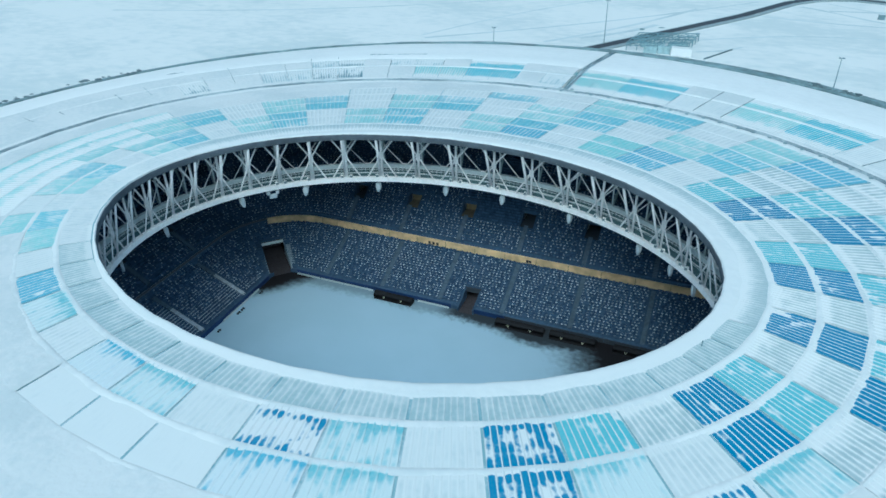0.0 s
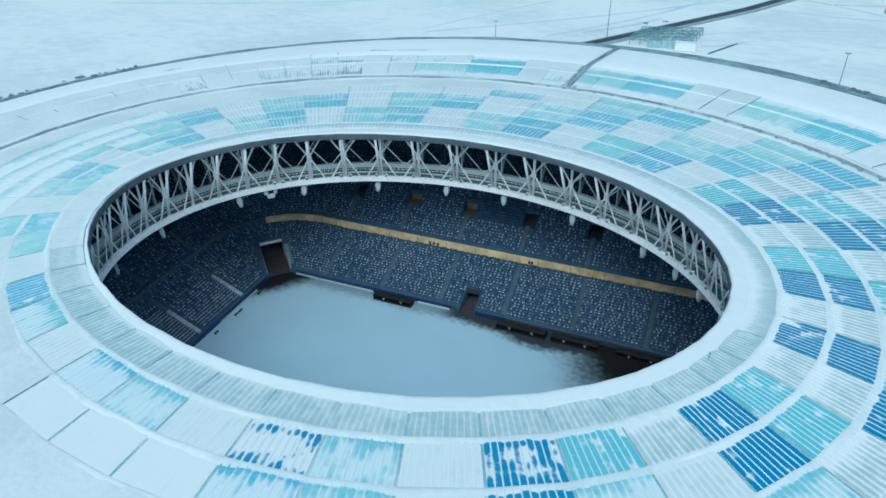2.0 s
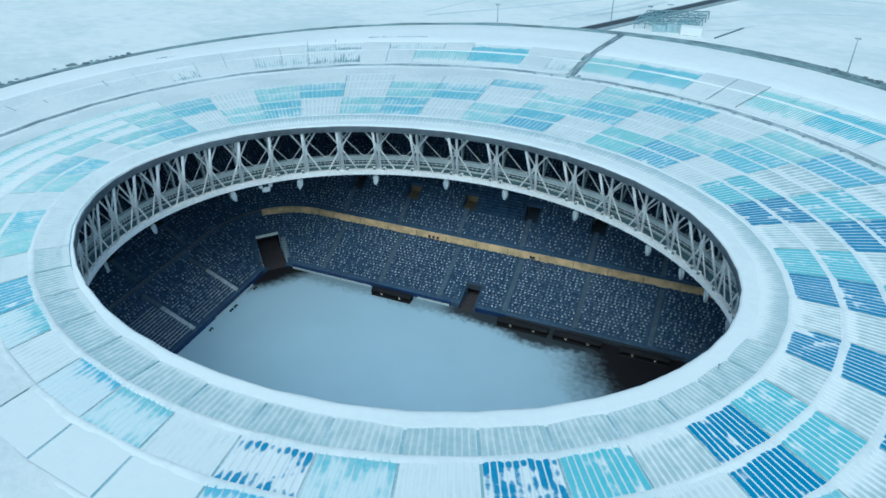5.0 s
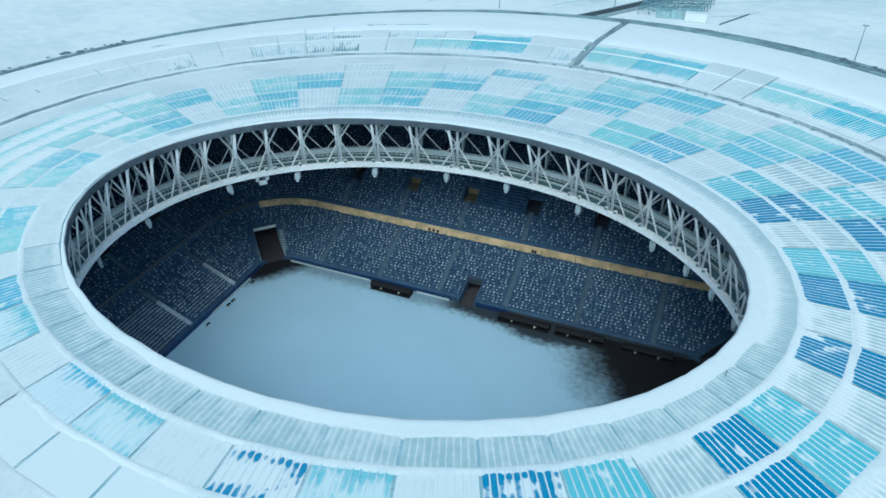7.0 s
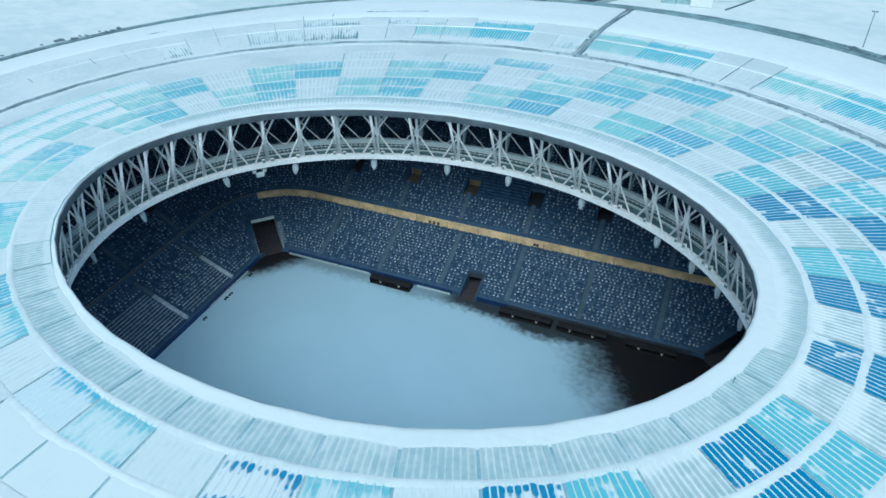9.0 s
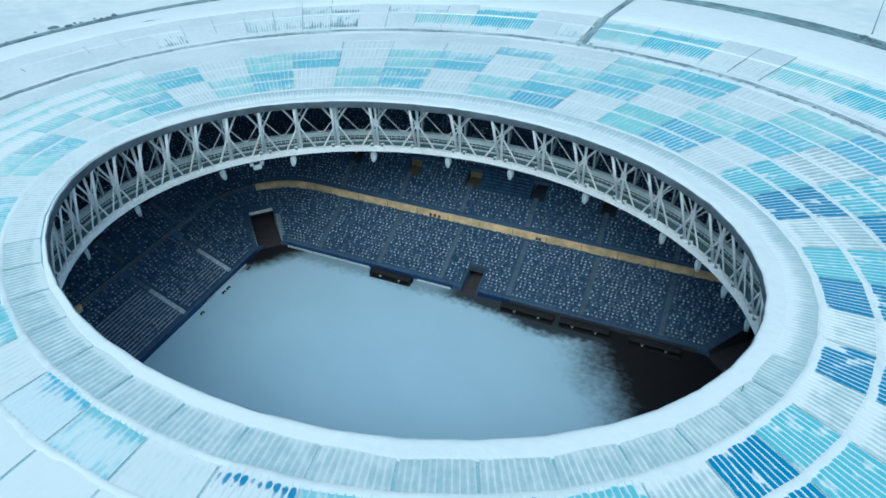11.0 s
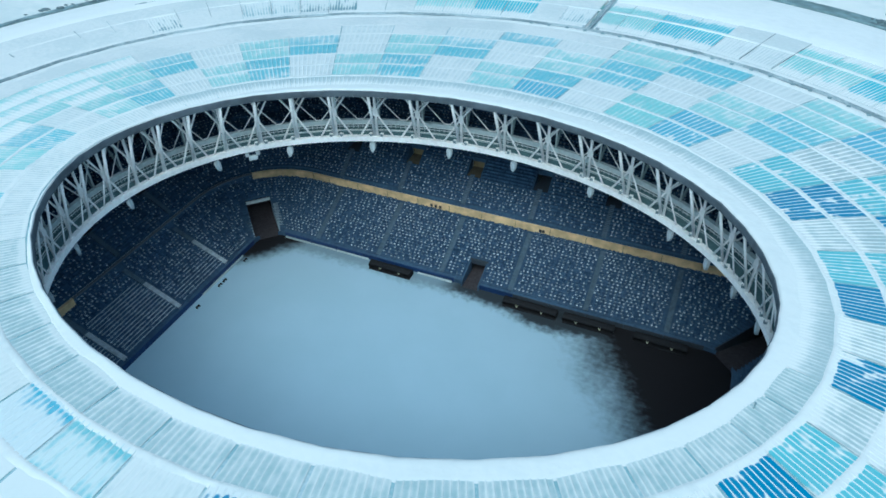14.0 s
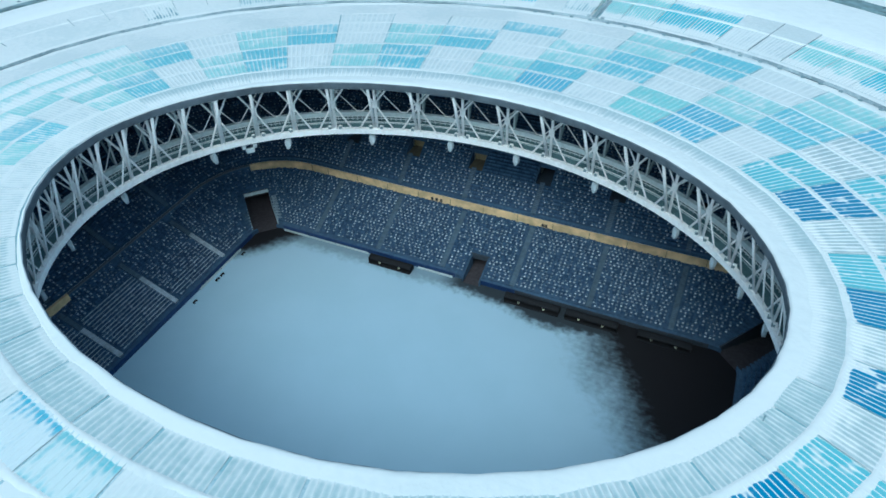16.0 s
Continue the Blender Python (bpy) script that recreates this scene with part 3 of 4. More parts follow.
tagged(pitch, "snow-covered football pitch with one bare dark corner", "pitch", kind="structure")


def wall_run(name, d, z0, z1, thick, mat, pieces, label, category, dark_from=99.0):
    """Boards along the bowl's plan line; pieces: (start, end) along the long far side, or (start, end, 'end') along the short left side."""
    root = thing(name, label, category)
    for p in pieces:
        bm = bmesh.new()
        if len(p) == 2:
            box(bm, (p[0], HY + d, z0), (p[1], HY + d + thick, z1))
        else:
            box(bm, (-HX - d - thick, p[0], z0), (-HX - d, p[1], z1))
        part("board", bm, DARK_BAND if len(p) == 2 and p[0] > dark_from else mat, root)
    return root


wall_run("pitch_wall", -0.16, 0.0, 1.35, 0.14, BLUE_WALL, [(-56.3 + 8.5 * i, -56.3 + 8.5 * i + 8.4) for i in range(6)] + [(1.3 + 9.1 * i, 1.3 + 9.1 * i + 9.0) for i in range(6)]
         + [(-34 + 8.5 * i, -34 + 8.5 * i + 8.4, "end") for i in range(8)], "dark blue wall boards in front of the lower tier", "wall", 8.0)
wall_run("advertising_boards", -0.6, 0.0, 0.5, 0.25, TRACK, [(-56, -48), (-47.6, -40), (-39.6, -30), (-15.5, -6.0)] + [(11.6, 19.8, "end"), (20.0, 28.2, "end")],
         "low pitch-side boards capped with snow", "boards")

# yellow and dark boards along the front of the upper tier
front = thing("tier_front", "boards along the upper tier front, part ochre yellow, part dark", "balustrade")


def front_board(p, q, mat, label="", low=8.65):
    verts = []
    for x, y, nx, ny in (p, q):
        verts += [(x, y, low), (x, y, 10.6), (x - nx * 0.5, y - ny * 0.5, 10.75), (x - nx * 0.5, y - ny * 0.5, low)]
    mesh_ob("board", verts, [(0, 4, 5, 1), (1, 5, 6, 2), (2, 6, 7, 3), (3, 7, 4, 0), (0, 1, 2, 3), (7, 6, 5, 4)], mat, front, label=label)


line = bowl_loop(16.75)
far_x = [60.6 - 9.3 * i for i in range(13)] + [-56.2]
fy = HY + 16.75
for i in range(len(far_x) - 1):
    front_board((far_x[i], fy, 0, -1), (far_x[i + 1] + 0.1, fy, 0, -1), YELLOW, "ochre yellow board")
arc = line[15:30]
for i in range(14):
    front_board(arc[i], arc[i + 1], YELLOW if i < 7 else GREY_BAND, "", 8.65 if i < 7 else 10.3)
for i in range(11):
    y0 = 34.3 - 6.2 * i
    front_board((-HX - 16.75, y0, 1, 0), (-HX - 16.75, y0 - 6.1, 1, 0), YELLOW if y0 < -8 else GREY_BAND, "", 8.65 if y0 < -8 else 10.3)
arc = line[0:15]
for i in range(14):
    front_board(arc[i], arc[i + 1], YELLOW if i > 8 else GREY_BAND, "", 8.65 if i > 8 else 9.9)
for x in (-19.0, -17.7, -16.4, 11.6, 12.4):
    bm = bmesh.new()
    box(bm, (x - 0.35, fy - 0.05, 9.0), (x + 0.35, fy + 0.02, 9.9), 0, 0.02)
    part("emblem", bm, BROWN, front, "small dark emblem")
bm = bmesh.new()
for x in far_x:
    box(bm, (x - 0.02, fy - 0.06, 8.4), (x + 0.12, fy, 10.7))
part("joint_post", bm, WARM, front, "dark joint posts")["kind"] = "stuff"

# aisles: stepped strips from front to back
AISLE_X, AISLE_Y = (-46.3, -27.7, -9.4, 9.2, 28.2, 47.2), (-32.0, -13.4, 5.0, 23.2)
UPPER_X, UPPER_Y = (-47.5, -29.1, -10.4, 8.4, 27.4, 46.6), (-32.0, -13.0, 6.5, 25.5)


def aisle(axis, at, d0, z0, rows, slope, snow, lift=0.36):
    bm = bmesh.new()
    for i in range(rows * 2):
        a, b, z = d0 + 0.4 * i, d0 + 0.4 * (i + 1), z0 + slope * (i + 1) / 2
        zt = z + lift
        if axis == "x":
            box(bm, (at - 0.6, HY + a, zt - 1.0), (at + 0.6, HY + b, zt))
        else:
            box(bm, (-HX - b, at - 0.6, zt - 1.0), (-HX - a, at + 0.6, zt))
    ob = part("aisle", bm, snow)
    return tagged(ob, "stepped aisle between blocks of seats", "stairs", "aisles", kind="structure")


UPPER_AISLE = plain("upper_aisle_concrete", (0.125, 0.165, 0.215), 0.85, vary=0.3)
for x in AISLE_X:
    aisle("x", x, LOW_D, LOW_Z, LOW_ROWS, SLOPE_LOW, AISLE)
for x in UPPER_X:
    aisle("x", x, UP_D, UP_Z, 9, SLOPE_UP, UPPER_AISLE, 0.62)
SNOWY = plain("snowy_aisle", (0.46, 0.50, 0.54), 0.85, vary=0.3)
for y in AISLE_Y:
    aisle("y", y, LOW_D, LOW_Z, 12, SLOPE_LOW, SNOWY)
    aisle("y", y, LOW_D + 0.8 * 12, LOW_Z + SLOPE_LOW * 12, 7, SLOPE_LOW, AISLE)
for y in UPPER_Y:
    aisle("y", y, UP_D, UP_Z, 9, SLOPE_UP, AISLE, 0.62)


def in_hole(x, y, holes, margin):
    for (cx, cy), (wx, wy), half, length in holes:
        u, v = (x - cx) * wx + (y - cy) * wy, abs((x - cx) * -wy + (y - cy) * wx)
        if v < half + margin and -margin - 0.3 < u < length + margin:
            return True
    return False


def sector(x, y, nx, ny):
    """The block between two aisles to which a seat belongs."""
    if abs(ny) > 0.99:
        return ("side", sum(x > a for a in AISLE_X))
    if abs(nx) > 0.99:
        return ("end", sum(y > a for a in AISLE_Y))
    return ("corner", x > 0)


def seat_block(name, d0, z0, rows, slope, holes, caps, label):
    """The seats of one tier that the opening shows, block by block between the aisles: pans and backs, some capped with snow."""
    shape = ((0.0, 0.40), (0.44, 0.44), (0.44, 0.50), (0.47, 0.84), (0.53, 0.84), (0.48, 0.36))  # depth behind the edge, height
    blocks = collections.defaultdict(lambda: ([], [], []))
    for row in range(-1, rows + 2):
        d, z = d0 + 0.8 * row + 0.25, z0 + slope * (row + 1)
        if row > LOW_ROWS and z0 == LOW_Z:  # the short end has one more row on the sloping wall
            d, z = 16.85, 9.0
        extra = row < 0 or row >= rows - 1
        last_row = row == rows - 1 and z0 == LOW_Z
        capped = False
        for x, y, nx, ny in bowl_loop(d, 0.52):
            sit = z
            if last_row and ny < -0.9 and random.random() < 0.55:  # the top row stands close under the boards
                y, sit = y - 0.3, z - 0.2
            if y < -24 or (extra and nx < 0.6 and sit == z) or (row < 0 and z0 == LOW_Z) or (row >= rows and z0 != LOW_Z) or row > rows:
                continue
            if abs(ny) > 0.99 and min(abs(x - a) for a in (AISLE_X if z0 == LOW_Z else UPPER_X)) < 0.92:
                continue
            if abs(nx) > 0.99 and min(abs(y - a) for a in (AISLE_Y if z0 == LOW_Z else UPPER_Y)) < 0.92:
                continue
            if in_hole(x, y, holes, 0.45):
                continue
            verts, faces, slots = blocks[sector(x, y, nx, ny)]
            k = len(verts)
            tip = 0.05 * random.random()
            for side in (-0.22, 0.22):
                for back, up in shape:
                    verts.append((x - nx * back - ny * side, y - ny * back + nx * side, sit + up - tip))
            for i in range(6):
                j = (i + 1) % 6
                faces.append((k + i, k + j, k + 6 + j, k + 6 + i))
            drift = noise.noise((x * 0.06, y * 0.06, z * 0.09))
            capped = nx > -0.9 and not capped and random.random() < (0.56 if z0 == LOW_Z else 0.52) + 0.3 * drift - 0.1 * max(0.0, nx)
            if y > 65 and -7.5 < x < 6.5:  # wind-swept rows beside a doorway
                capped = False
            slots += [1 if capped and i in caps else 0 for i in range(10)]
            faces += [(k + 0, k + 5, k + 2, k + 1), (k + 2, k + 5, k + 4, k + 3), (k + 6, k + 7, k + 8, k + 11), (k + 8, k + 9, k + 10, k + 11)]
    for verts, faces, slots in blocks.values():
        tagged(mesh_ob(name, verts, faces, [SEAT, SEAT_DUST if z0 == LOW_Z else SEAT_SNOW], slots=slots), label, "seats", name + "s", kind="stuff")


seat_block("lower_seat_block", LOW_D, LOW_Z, LOW_ROWS + 1, SLOPE_LOW, [(a, b, half + 1.3, length - 2.5) for a, b, half, length in GATES] + GATES + TUNNEL, (0, 3), "block of navy plastic seats, many capped with snow")
seat_block("upper_seat_block", UP_D, UP_Z, UP_ROWS, SLOPE_UP, VOMS, (0, 3), "block of navy plastic seats dotted with snow")

# snow lying in the rows of the short end
THIN_SNOW = snow_material("thin_snow", 0.3, 0.9, (1, 1, 1), (0.50, 0.55, 0.60), (0.26, 0.32, 0.38))
verts, faces = [], []
for row in range(14):
    d, z = LOW_D + 0.8 * row, LOW_Z + SLOPE_LOW * (row + 1) + 0.52
    x0, x1 = -HX - d - 0.34, -HX - d - 0.52
    y = -34.0
    while y < 33.0:
        step = 0.35 + 0.3 * random.random()
        keep = 0.995 if y < 5 else (0.95 - 0.07 * row if y < 25 else 0.5 - 0.1 * row)
        if random.random() < keep and min(abs(y - a) for a in AISLE_Y) > 1.3:
            k = len(verts)
            h = 0.05 + 0.05 * random.random()
            verts += [(x0, y, z - 0.09), (x0, y + step, z - 0.09), (x0 - 0.05, y + step, z + h), (x0 - 0.05, y, z + h), (x1, y, z + h * 0.6), (x1, y + step, z + h * 0.6)]
            faces += [(k, k + 1, k + 2, k + 3), (k + 3, k + 2, k + 5, k + 4)]
        y += step
tagged(mesh_ob("row_snow", verts, faces, THIN_SNOW), "lines of snow lying along the lower rows", "snow", kind="stuff")


# gates, tunnel and upper doorways
def portal(name, hole, z_front, slope, height, label, wall_mat, lintel_mat, floor_mat, floor_z=0.02, rail=0.9, back_mat=None, depth=6.0):
    (cx, cy), (wx, wy), half, length = hole
    c, way, side = Vector((cx, cy)), Vector((wx, wy)), Vector((-wy, wx))
    root = thing(name, label, "gateway", name + "s")
    for sgn in (-1, 1):
        bm = bmesh.new()
        a, b = c + side * sgn * half, c + side * sgn * (half + 0.3)
        quad = [tuple(a), tuple(b), tuple(b + way * length), tuple(a + way * length)]
        top0, top1 = z_front + rail, z_front + slope * length + rail
        prism(bm, quad if sgn < 0 else quad[::-1], floor_z - 0.2, [top0, top0, top1, top1] if sgn < 0 else [top1, top1, top0, top0])
        part("side_wall", bm, wall_mat, root)
    bm = bmesh.new()
    a, b = c + way * (length - 0.35) - side * (half + 0.3), c + way * (length - 0.35) + side * (half + 0.3)
    prism(bm, [tuple(b), tuple(a), tuple(a + way * 0.5), tuple(b + way * 0.5)], floor_z + height, z_front + slope * length + rail)
    part("lintel", bm, lintel_mat, root)
    bm = bmesh.new()
    e = c + way * (length + depth)
    prism(bm, [tuple(e + side * half), tuple(e - side * half), tuple(e - side * half + way * 0.2), tuple(e + side * half + way * 0.2)], floor_z, floor_z + height)
    part("back_wall", bm, back_mat or BROWN, root)
    bm = bmesh.new()
    f = c - way * 0.2
    prism(bm, [tuple(f + side * half), tuple(f - side * half), tuple(e - side * half), tuple(e + side * half)], floor_z - 0.15, floor_z)
    part("floor", bm, floor_mat, root)
    bm = bmesh.new()
    g = c + way * length
    prism(bm, [tuple(g + side * half), tuple(g - side * half), tuple(e - side * half), tuple(e + side * half)], floor_z + height, floor_z + height + 0.15)
    part("soffit", bm, BROWN, root)
    return root


GATE_WALL = plain("gate_side_concrete", (0.26, 0.31, 0.35), 0.8, vary=0.35)
for hole, wall, lintel in zip(GATES, (GATE_WALL, DARK_BAND), (PALE_STEEL, CONCRETE)):
    portal("corner_gate", hole, 1.0, 0.37, 4.75, "dark corner gateway with a " + ("pale" if wall == GATE_WALL else "dark") + " lintel, cut through the lower tier", wall, lintel, BROWN, 0.03, 0.4)
# stairs up both sides of the gate
(cx, cy), (wx, wy), half, length = GATES[0]
for sgn, last, mat in ((-1, 8.6, GATE_WALL), (1, 5.0, AISLE)):
    bm, u = bmesh.new(), 1.4
    while u < last:
        z = LOW_Z + SLOPE_LOW * ((u - 1.4) / 0.8 + 1) + 0.36
        near, wide = sgn * (half + 0.3), sgn * (half + 1.6)
        poly = [(cx + wx * a - wy * b, cy + wy * a + wx * b) for a, b in ((u, near), (u + 0.4, near), (u + 0.4, wide), (u, wide))]
        prism(bm, poly if sgn < 0 else poly[::-1], z - 1.0, z)
        u += 0.4
    bmesh.ops.recalc_face_normals(bm, faces=bm.faces)
    tagged(part("gate_stairs", bm, mat), "grey concrete stairs climbing beside the corner gateway", "stairs", "gate stairs", kind="structure")
portal("players_tunnel", TUNNEL[0], 1.0, 0.36, 2.6, "dark tunnel mouth cut into the lower tier", CONCRETE, DARK_BAND, BROWN, 0.03, 0.5)
for i, hole in enumerate(VOMS):
    (cx, cy), (wx, wy), half, length = hole
    dist = (cy - HY) if wy > 0.5 else (-cx - HX)
    z = UP_Z + (dist - UP_D) / 0.8 * SLOPE_UP
    # warm doorways: the glow inside is painted as ochre on back wall and floor
    warm = (i in (1, 2)) or i == 6
    portal("doorway", hole, z, 0.6625, 2.4, "open doorway in the upper tier with " + ("an ochre wall and painted warm glow inside" if warm else "dark side walls"), CONCRETE, CONCRETE, GLOW_FLOOR if warm else DARK_BAND, z - 0.05, 0.5, WARM if warm else DARK_BAND, 0.6 if warm else 4.0)


# dugouts along the touchline
def dugout(x0, x1):
    ob = thing("dugout", "long black curved dugout shelter beside the pitch", "dugout", "dugouts", ((x0 + x1) / 2, 37.9, 0.0))
    w = (x1 - x0) / 2
    arc = [(1.35 * math.cos(radians(a)), 0.75 + 1.25 * math.sin(radians(a))) for a in range(0, 151, 15)]
    arc = [(1.35, 0.05)] + arc
    verts = [(x, y, z) for x in (-w, w) for y, z in arc] + [(x, y * 0.94, z * 0.96) for x in (-w, w) for y, z in arc]
    n = len(arc)
    faces = []
    for i in range(n - 1):
        faces += [(i, i + 1, n + i + 1, n + i), (3 * n + i, 3 * n + i + 1, 2 * n + i + 1, 2 * n + i)]
    faces.append((n - 1, 2 * n + n - 1, 3 * n + n - 1, n + n - 1))
    mesh_ob("shell", verts, faces, BLACK, ob, True)
    for x in (-w, w):
        bm = bmesh.new()
        vs = [bm.verts.new((x, y, z)) for y, z in arc] + [bm.verts.new((x, -0.9, 0.05))]
        bm.faces.new(vs)
        part("end_panel", bm, BLACK, ob)
    bm = bmesh.new()
    box(bm, (-w + 0.2, 0.2, 0.0), (w - 0.2, 0.8, 0.5), 0, 0.04)
    part("bench", bm, BLACK, ob)
    bm = bmesh.new()
    box(bm, (-w, -1.3, 0.0), (w, -0.9, 0.28), 0, 0.04)
    part("sill", bm, BLACK, ob)
    bm = bmesh.new()
    box(bm, (-w, -0.9, 0.0), (w, 1.3, 0.04))
    part("floor", bm, BLACK, ob)
    for x in (-w * 0.46, w * 0.46):
        bm = bmesh.new()
        for sx in (-1, 1):
            tube(bm, (x, -0.98, 0.55), (x + sx * 0.5, -0.74, 1.5), 0.1, 4)
        part("mark", bm, MARK, ob, "pale V-shaped mark")


for x0, x1 in ((-28.2, -16.4), (8.8, 22.2), (23.8, 36.0), (40.6, 52.4)):
    dugout(x0, x1)
for x, y in ((-60.4, 7.6), (-60.4, 16.3), (-60.4, 18.2), (-60.4, 27.1)):
    ob = thing("pitch_trolley", "small dark trolley at the edge of the snow", "trolley", "trolleys", (x, y, 0))
    bm = bmesh.new()
    box(bm, (-0.22, -0.6, 0.3), (0.22, 0.6, 0.5), 0, 0.05)
    part("body", bm, BLACK, ob)
    for yy in (-0.45, 0.45):
        bm = bmesh.new()
        tube(bm, (-0.28, yy, 0.16), (0.28, yy, 0.16), 0.16, 10)
        part("wheel", bm, BLACK, ob)


# ---- the ring truss under the roof's inner edge ----
CHORD_D, Z_TOP, Z_LOW = -2.2, 48.2, 34.6


def ring_shift(s):
    """The truss, too, stands further out at one end of the oval."""
    return 0.5 - 1.3 * math.cos(2 * math.pi * (s + 0.5) / BAYS)


def truss_pt(s, z, out=0.0):
    p, n = bay_line(s)
    q = p + n * (CHORD_D + out + ring_shift(s))
    return Vector((q.x, q.y, z))


def ring_beam(name, d0, d1, z0, z1, mat, parent, label=""):
    verts, faces, steps = [], [], 176
    for i in range(steps):
        p, n = bay_line(i * BAYS / steps)
        for d, z in ((d0, z0), (d1, z0), (d1, z1), (d0, z1)):
            q = p + n * (d + ring_shift(i * BAYS / steps))
            verts.append((q.x, q.y, z))
    for i in range(steps):
        j = (i + 1) % steps
        for q in range(4):
            r = (q + 1) % 4
            faces.append((i * 4 + q, j * 4 + q, j * 4 + r, i * 4 + r))
    return mesh_ob(name, verts, faces, mat, parent, label=label)


ring = thing("ring_truss", "white steel ring truss hanging round the roof opening", "truss")
ring_beam("bottom_chord", CHORD_D - 0.55, CHORD_D + 0.55, 33.35, 34.6, STEEL, ring, "white box-shaped bottom chord")
ring_beam("rear_chord", 2.0, 3.0, 35.5, 36.5, PALE_STEEL, ring, "pale grey rear chord")
ring_beam("catwalk", -1.5, 2.2, 34.2, 34.35, DECK, ring, "dark green catwalk")
ring_beam("mesh_screen", 2.2, 2.28, 34.35, 35.5, MESH, ring, "grey-green mesh screen behind the catwalk")
ring_beam("top_chord", CHORD_D - 0.4, CHORD_D + 0.4, 47.9, 48.6, GREY_STEEL, ring)
ring_beam("handrail", 2.06, 2.16, 35.3, 35.42, STEEL, ring)
ring_beam("handrail", 2.06, 2.16, 34.75, 34.85, STEEL, ring)
ring_beam("cable_pipe", 0.55, 0.68, 34.36, 34.5, PALE_STEEL, ring)
ring_beam("cable_pipe", 1.05, 1.2, 34.36, 34.52, STEEL, ring)
bm = bmesh.new()
for i in range(BAYS * 9):
    p, n = bay_line(i / 9)
    q = p + n * (2.11 + ring_shift(i / 9))
    box(bm, (q.x - 0.07, q.y - 0.07, 34.35), (q.x + 0.07, q.y + 0.07, 35.4))
part("rail_post", bm, PALE_STEEL, ring)["kind"] = "stuff"


def member(a, b, r, name="strut", mat=None, r2=None, flat=None):
    """A tube from a to b; with flat, a way across the ring, it is half as deep that way as it is wide."""
    bm = bmesh.new()
    tube(bm, a, b, r, 6, r2)
    if flat:
        n, a, b = Vector((flat.x, flat.y, 0)), Vector(a), Vector(b)
        for v in bm.verts:
            on_axis = a + (b - a) * ((v.co - a).dot(b - a) / (b - a).length_squared)
            v.co -= n * (v.co - on_axis).dot(n) * 0.48
    return part(name, bm, mat or STEEL, ring, smooth=True)


HUB_Z, REAR_OUT = 41.0, 4.7


def gusset(name, c, n, w, h, r=0.12):
    """An eight-sided plate standing across the way n, with its joint in the middle."""
    side = Vector((-n.y, n.x, 0))
    bm = bmesh.new()
    outline = [(w * 0.45, h), (w, h * 0.5), (w, -h * 0.5), (w * 0.45, -h), (-w * 0.45, -h), (-w, -h * 0.5), (-w, h * 0.5), (-w * 0.45, h)]
    rings = [[bm.verts.new(c + side * u + Vector((0, 0, v)) + Vector((n.x, n.y, 0)) * k) for u, v in outline] for k in (-r, r)]
    bm.faces.new(rings[0])
    bm.faces.new(rings[1][::-1])
    for q in range(8):
        bm.faces.new((rings[0][q], rings[1][q], rings[1][(q + 1) % 8], rings[0][(q + 1) % 8]))
    return part(name, bm, STEEL, ring)


for s in range(BAYS):
    # each node: an upright column, a raking one that carries the rim, a star of four arms, and the rear frame behind it
    e = s + 0.05
    way = bay_line(e)[1]
    hub = truss_pt(e, HUB_Z)
    rim = roof_pt(e + 0.02, -7.3, -1.5)
    member(truss_pt(e, Z_TOP), truss_pt(e - 0.01, Z_LOW), 0.40, "column", None, 0.36, way)
    member(rim, truss_pt(e + 0.05, Z_LOW), 0.40, "raking_column", None, 0.36, way)
    member(truss_pt(e + 0.52, Z_TOP - 0.2), hub, 0.25, "arm", flat=way)
    member(truss_pt(e - 0.52, Z_TOP - 0.2), hub, 0.25, "arm", flat=way)
    member(hub, truss_pt(e + 0.40, Z_LOW), 0.24, "arm", flat=way)
    member(hub, truss_pt(e - 0.40, Z_LOW), 0.24, "arm", flat=way)
    gusset("hub_plate", hub, way, 0.62, 1.05, 0.2)
    # rear frame: a plate on the rear chord in mid-bay, two long arms from it to the heads of the rear columns
    foot_a, foot_b = truss_pt(e - 0.50, 36.5, REAR_OUT), truss_pt(e - 0.62, 36.5, REAR_OUT)
    member(foot_a, truss_pt(e + 0.08, 43.4, REAR_OUT), 0.16, "long_arm")
    member(foot_b, truss_pt(e - 1.20, 43.4, REAR_OUT), 0.16, "long_arm")
    member(truss_pt(e - 0.48, 36.5, REAR_OUT), truss_pt(e - 0.64, 36.5, REAR_OUT), 0.22, "gusset")
    # rear columns use greyer steel: the shade behind the truss, put into their colour
    member(truss_pt(e, Z_TOP - 0.4, REAR_OUT), truss_pt(e, 36.2, REAR_OUT), 0.24, "rear_column", PALE_STEEL)
    member(truss_pt(e, Z_TOP - 1.0, REAR_OUT + 6.0), truss_pt(e, 36.4, REAR_OUT + 0.3), 0.28, "rear_column", GREY_STEEL)
    bm = bmesh.new()
    c = truss_pt(e + 0.02, Z_LOW)
    box(bm, (c.x - 0.4, c.y - 0.4, Z_LOW - 0.15), (c.x + 0.4, c.y + 0.4, Z_LOW + 0.35), 0, 0.06)
    part("foot_plate", bm, STEEL, ring)
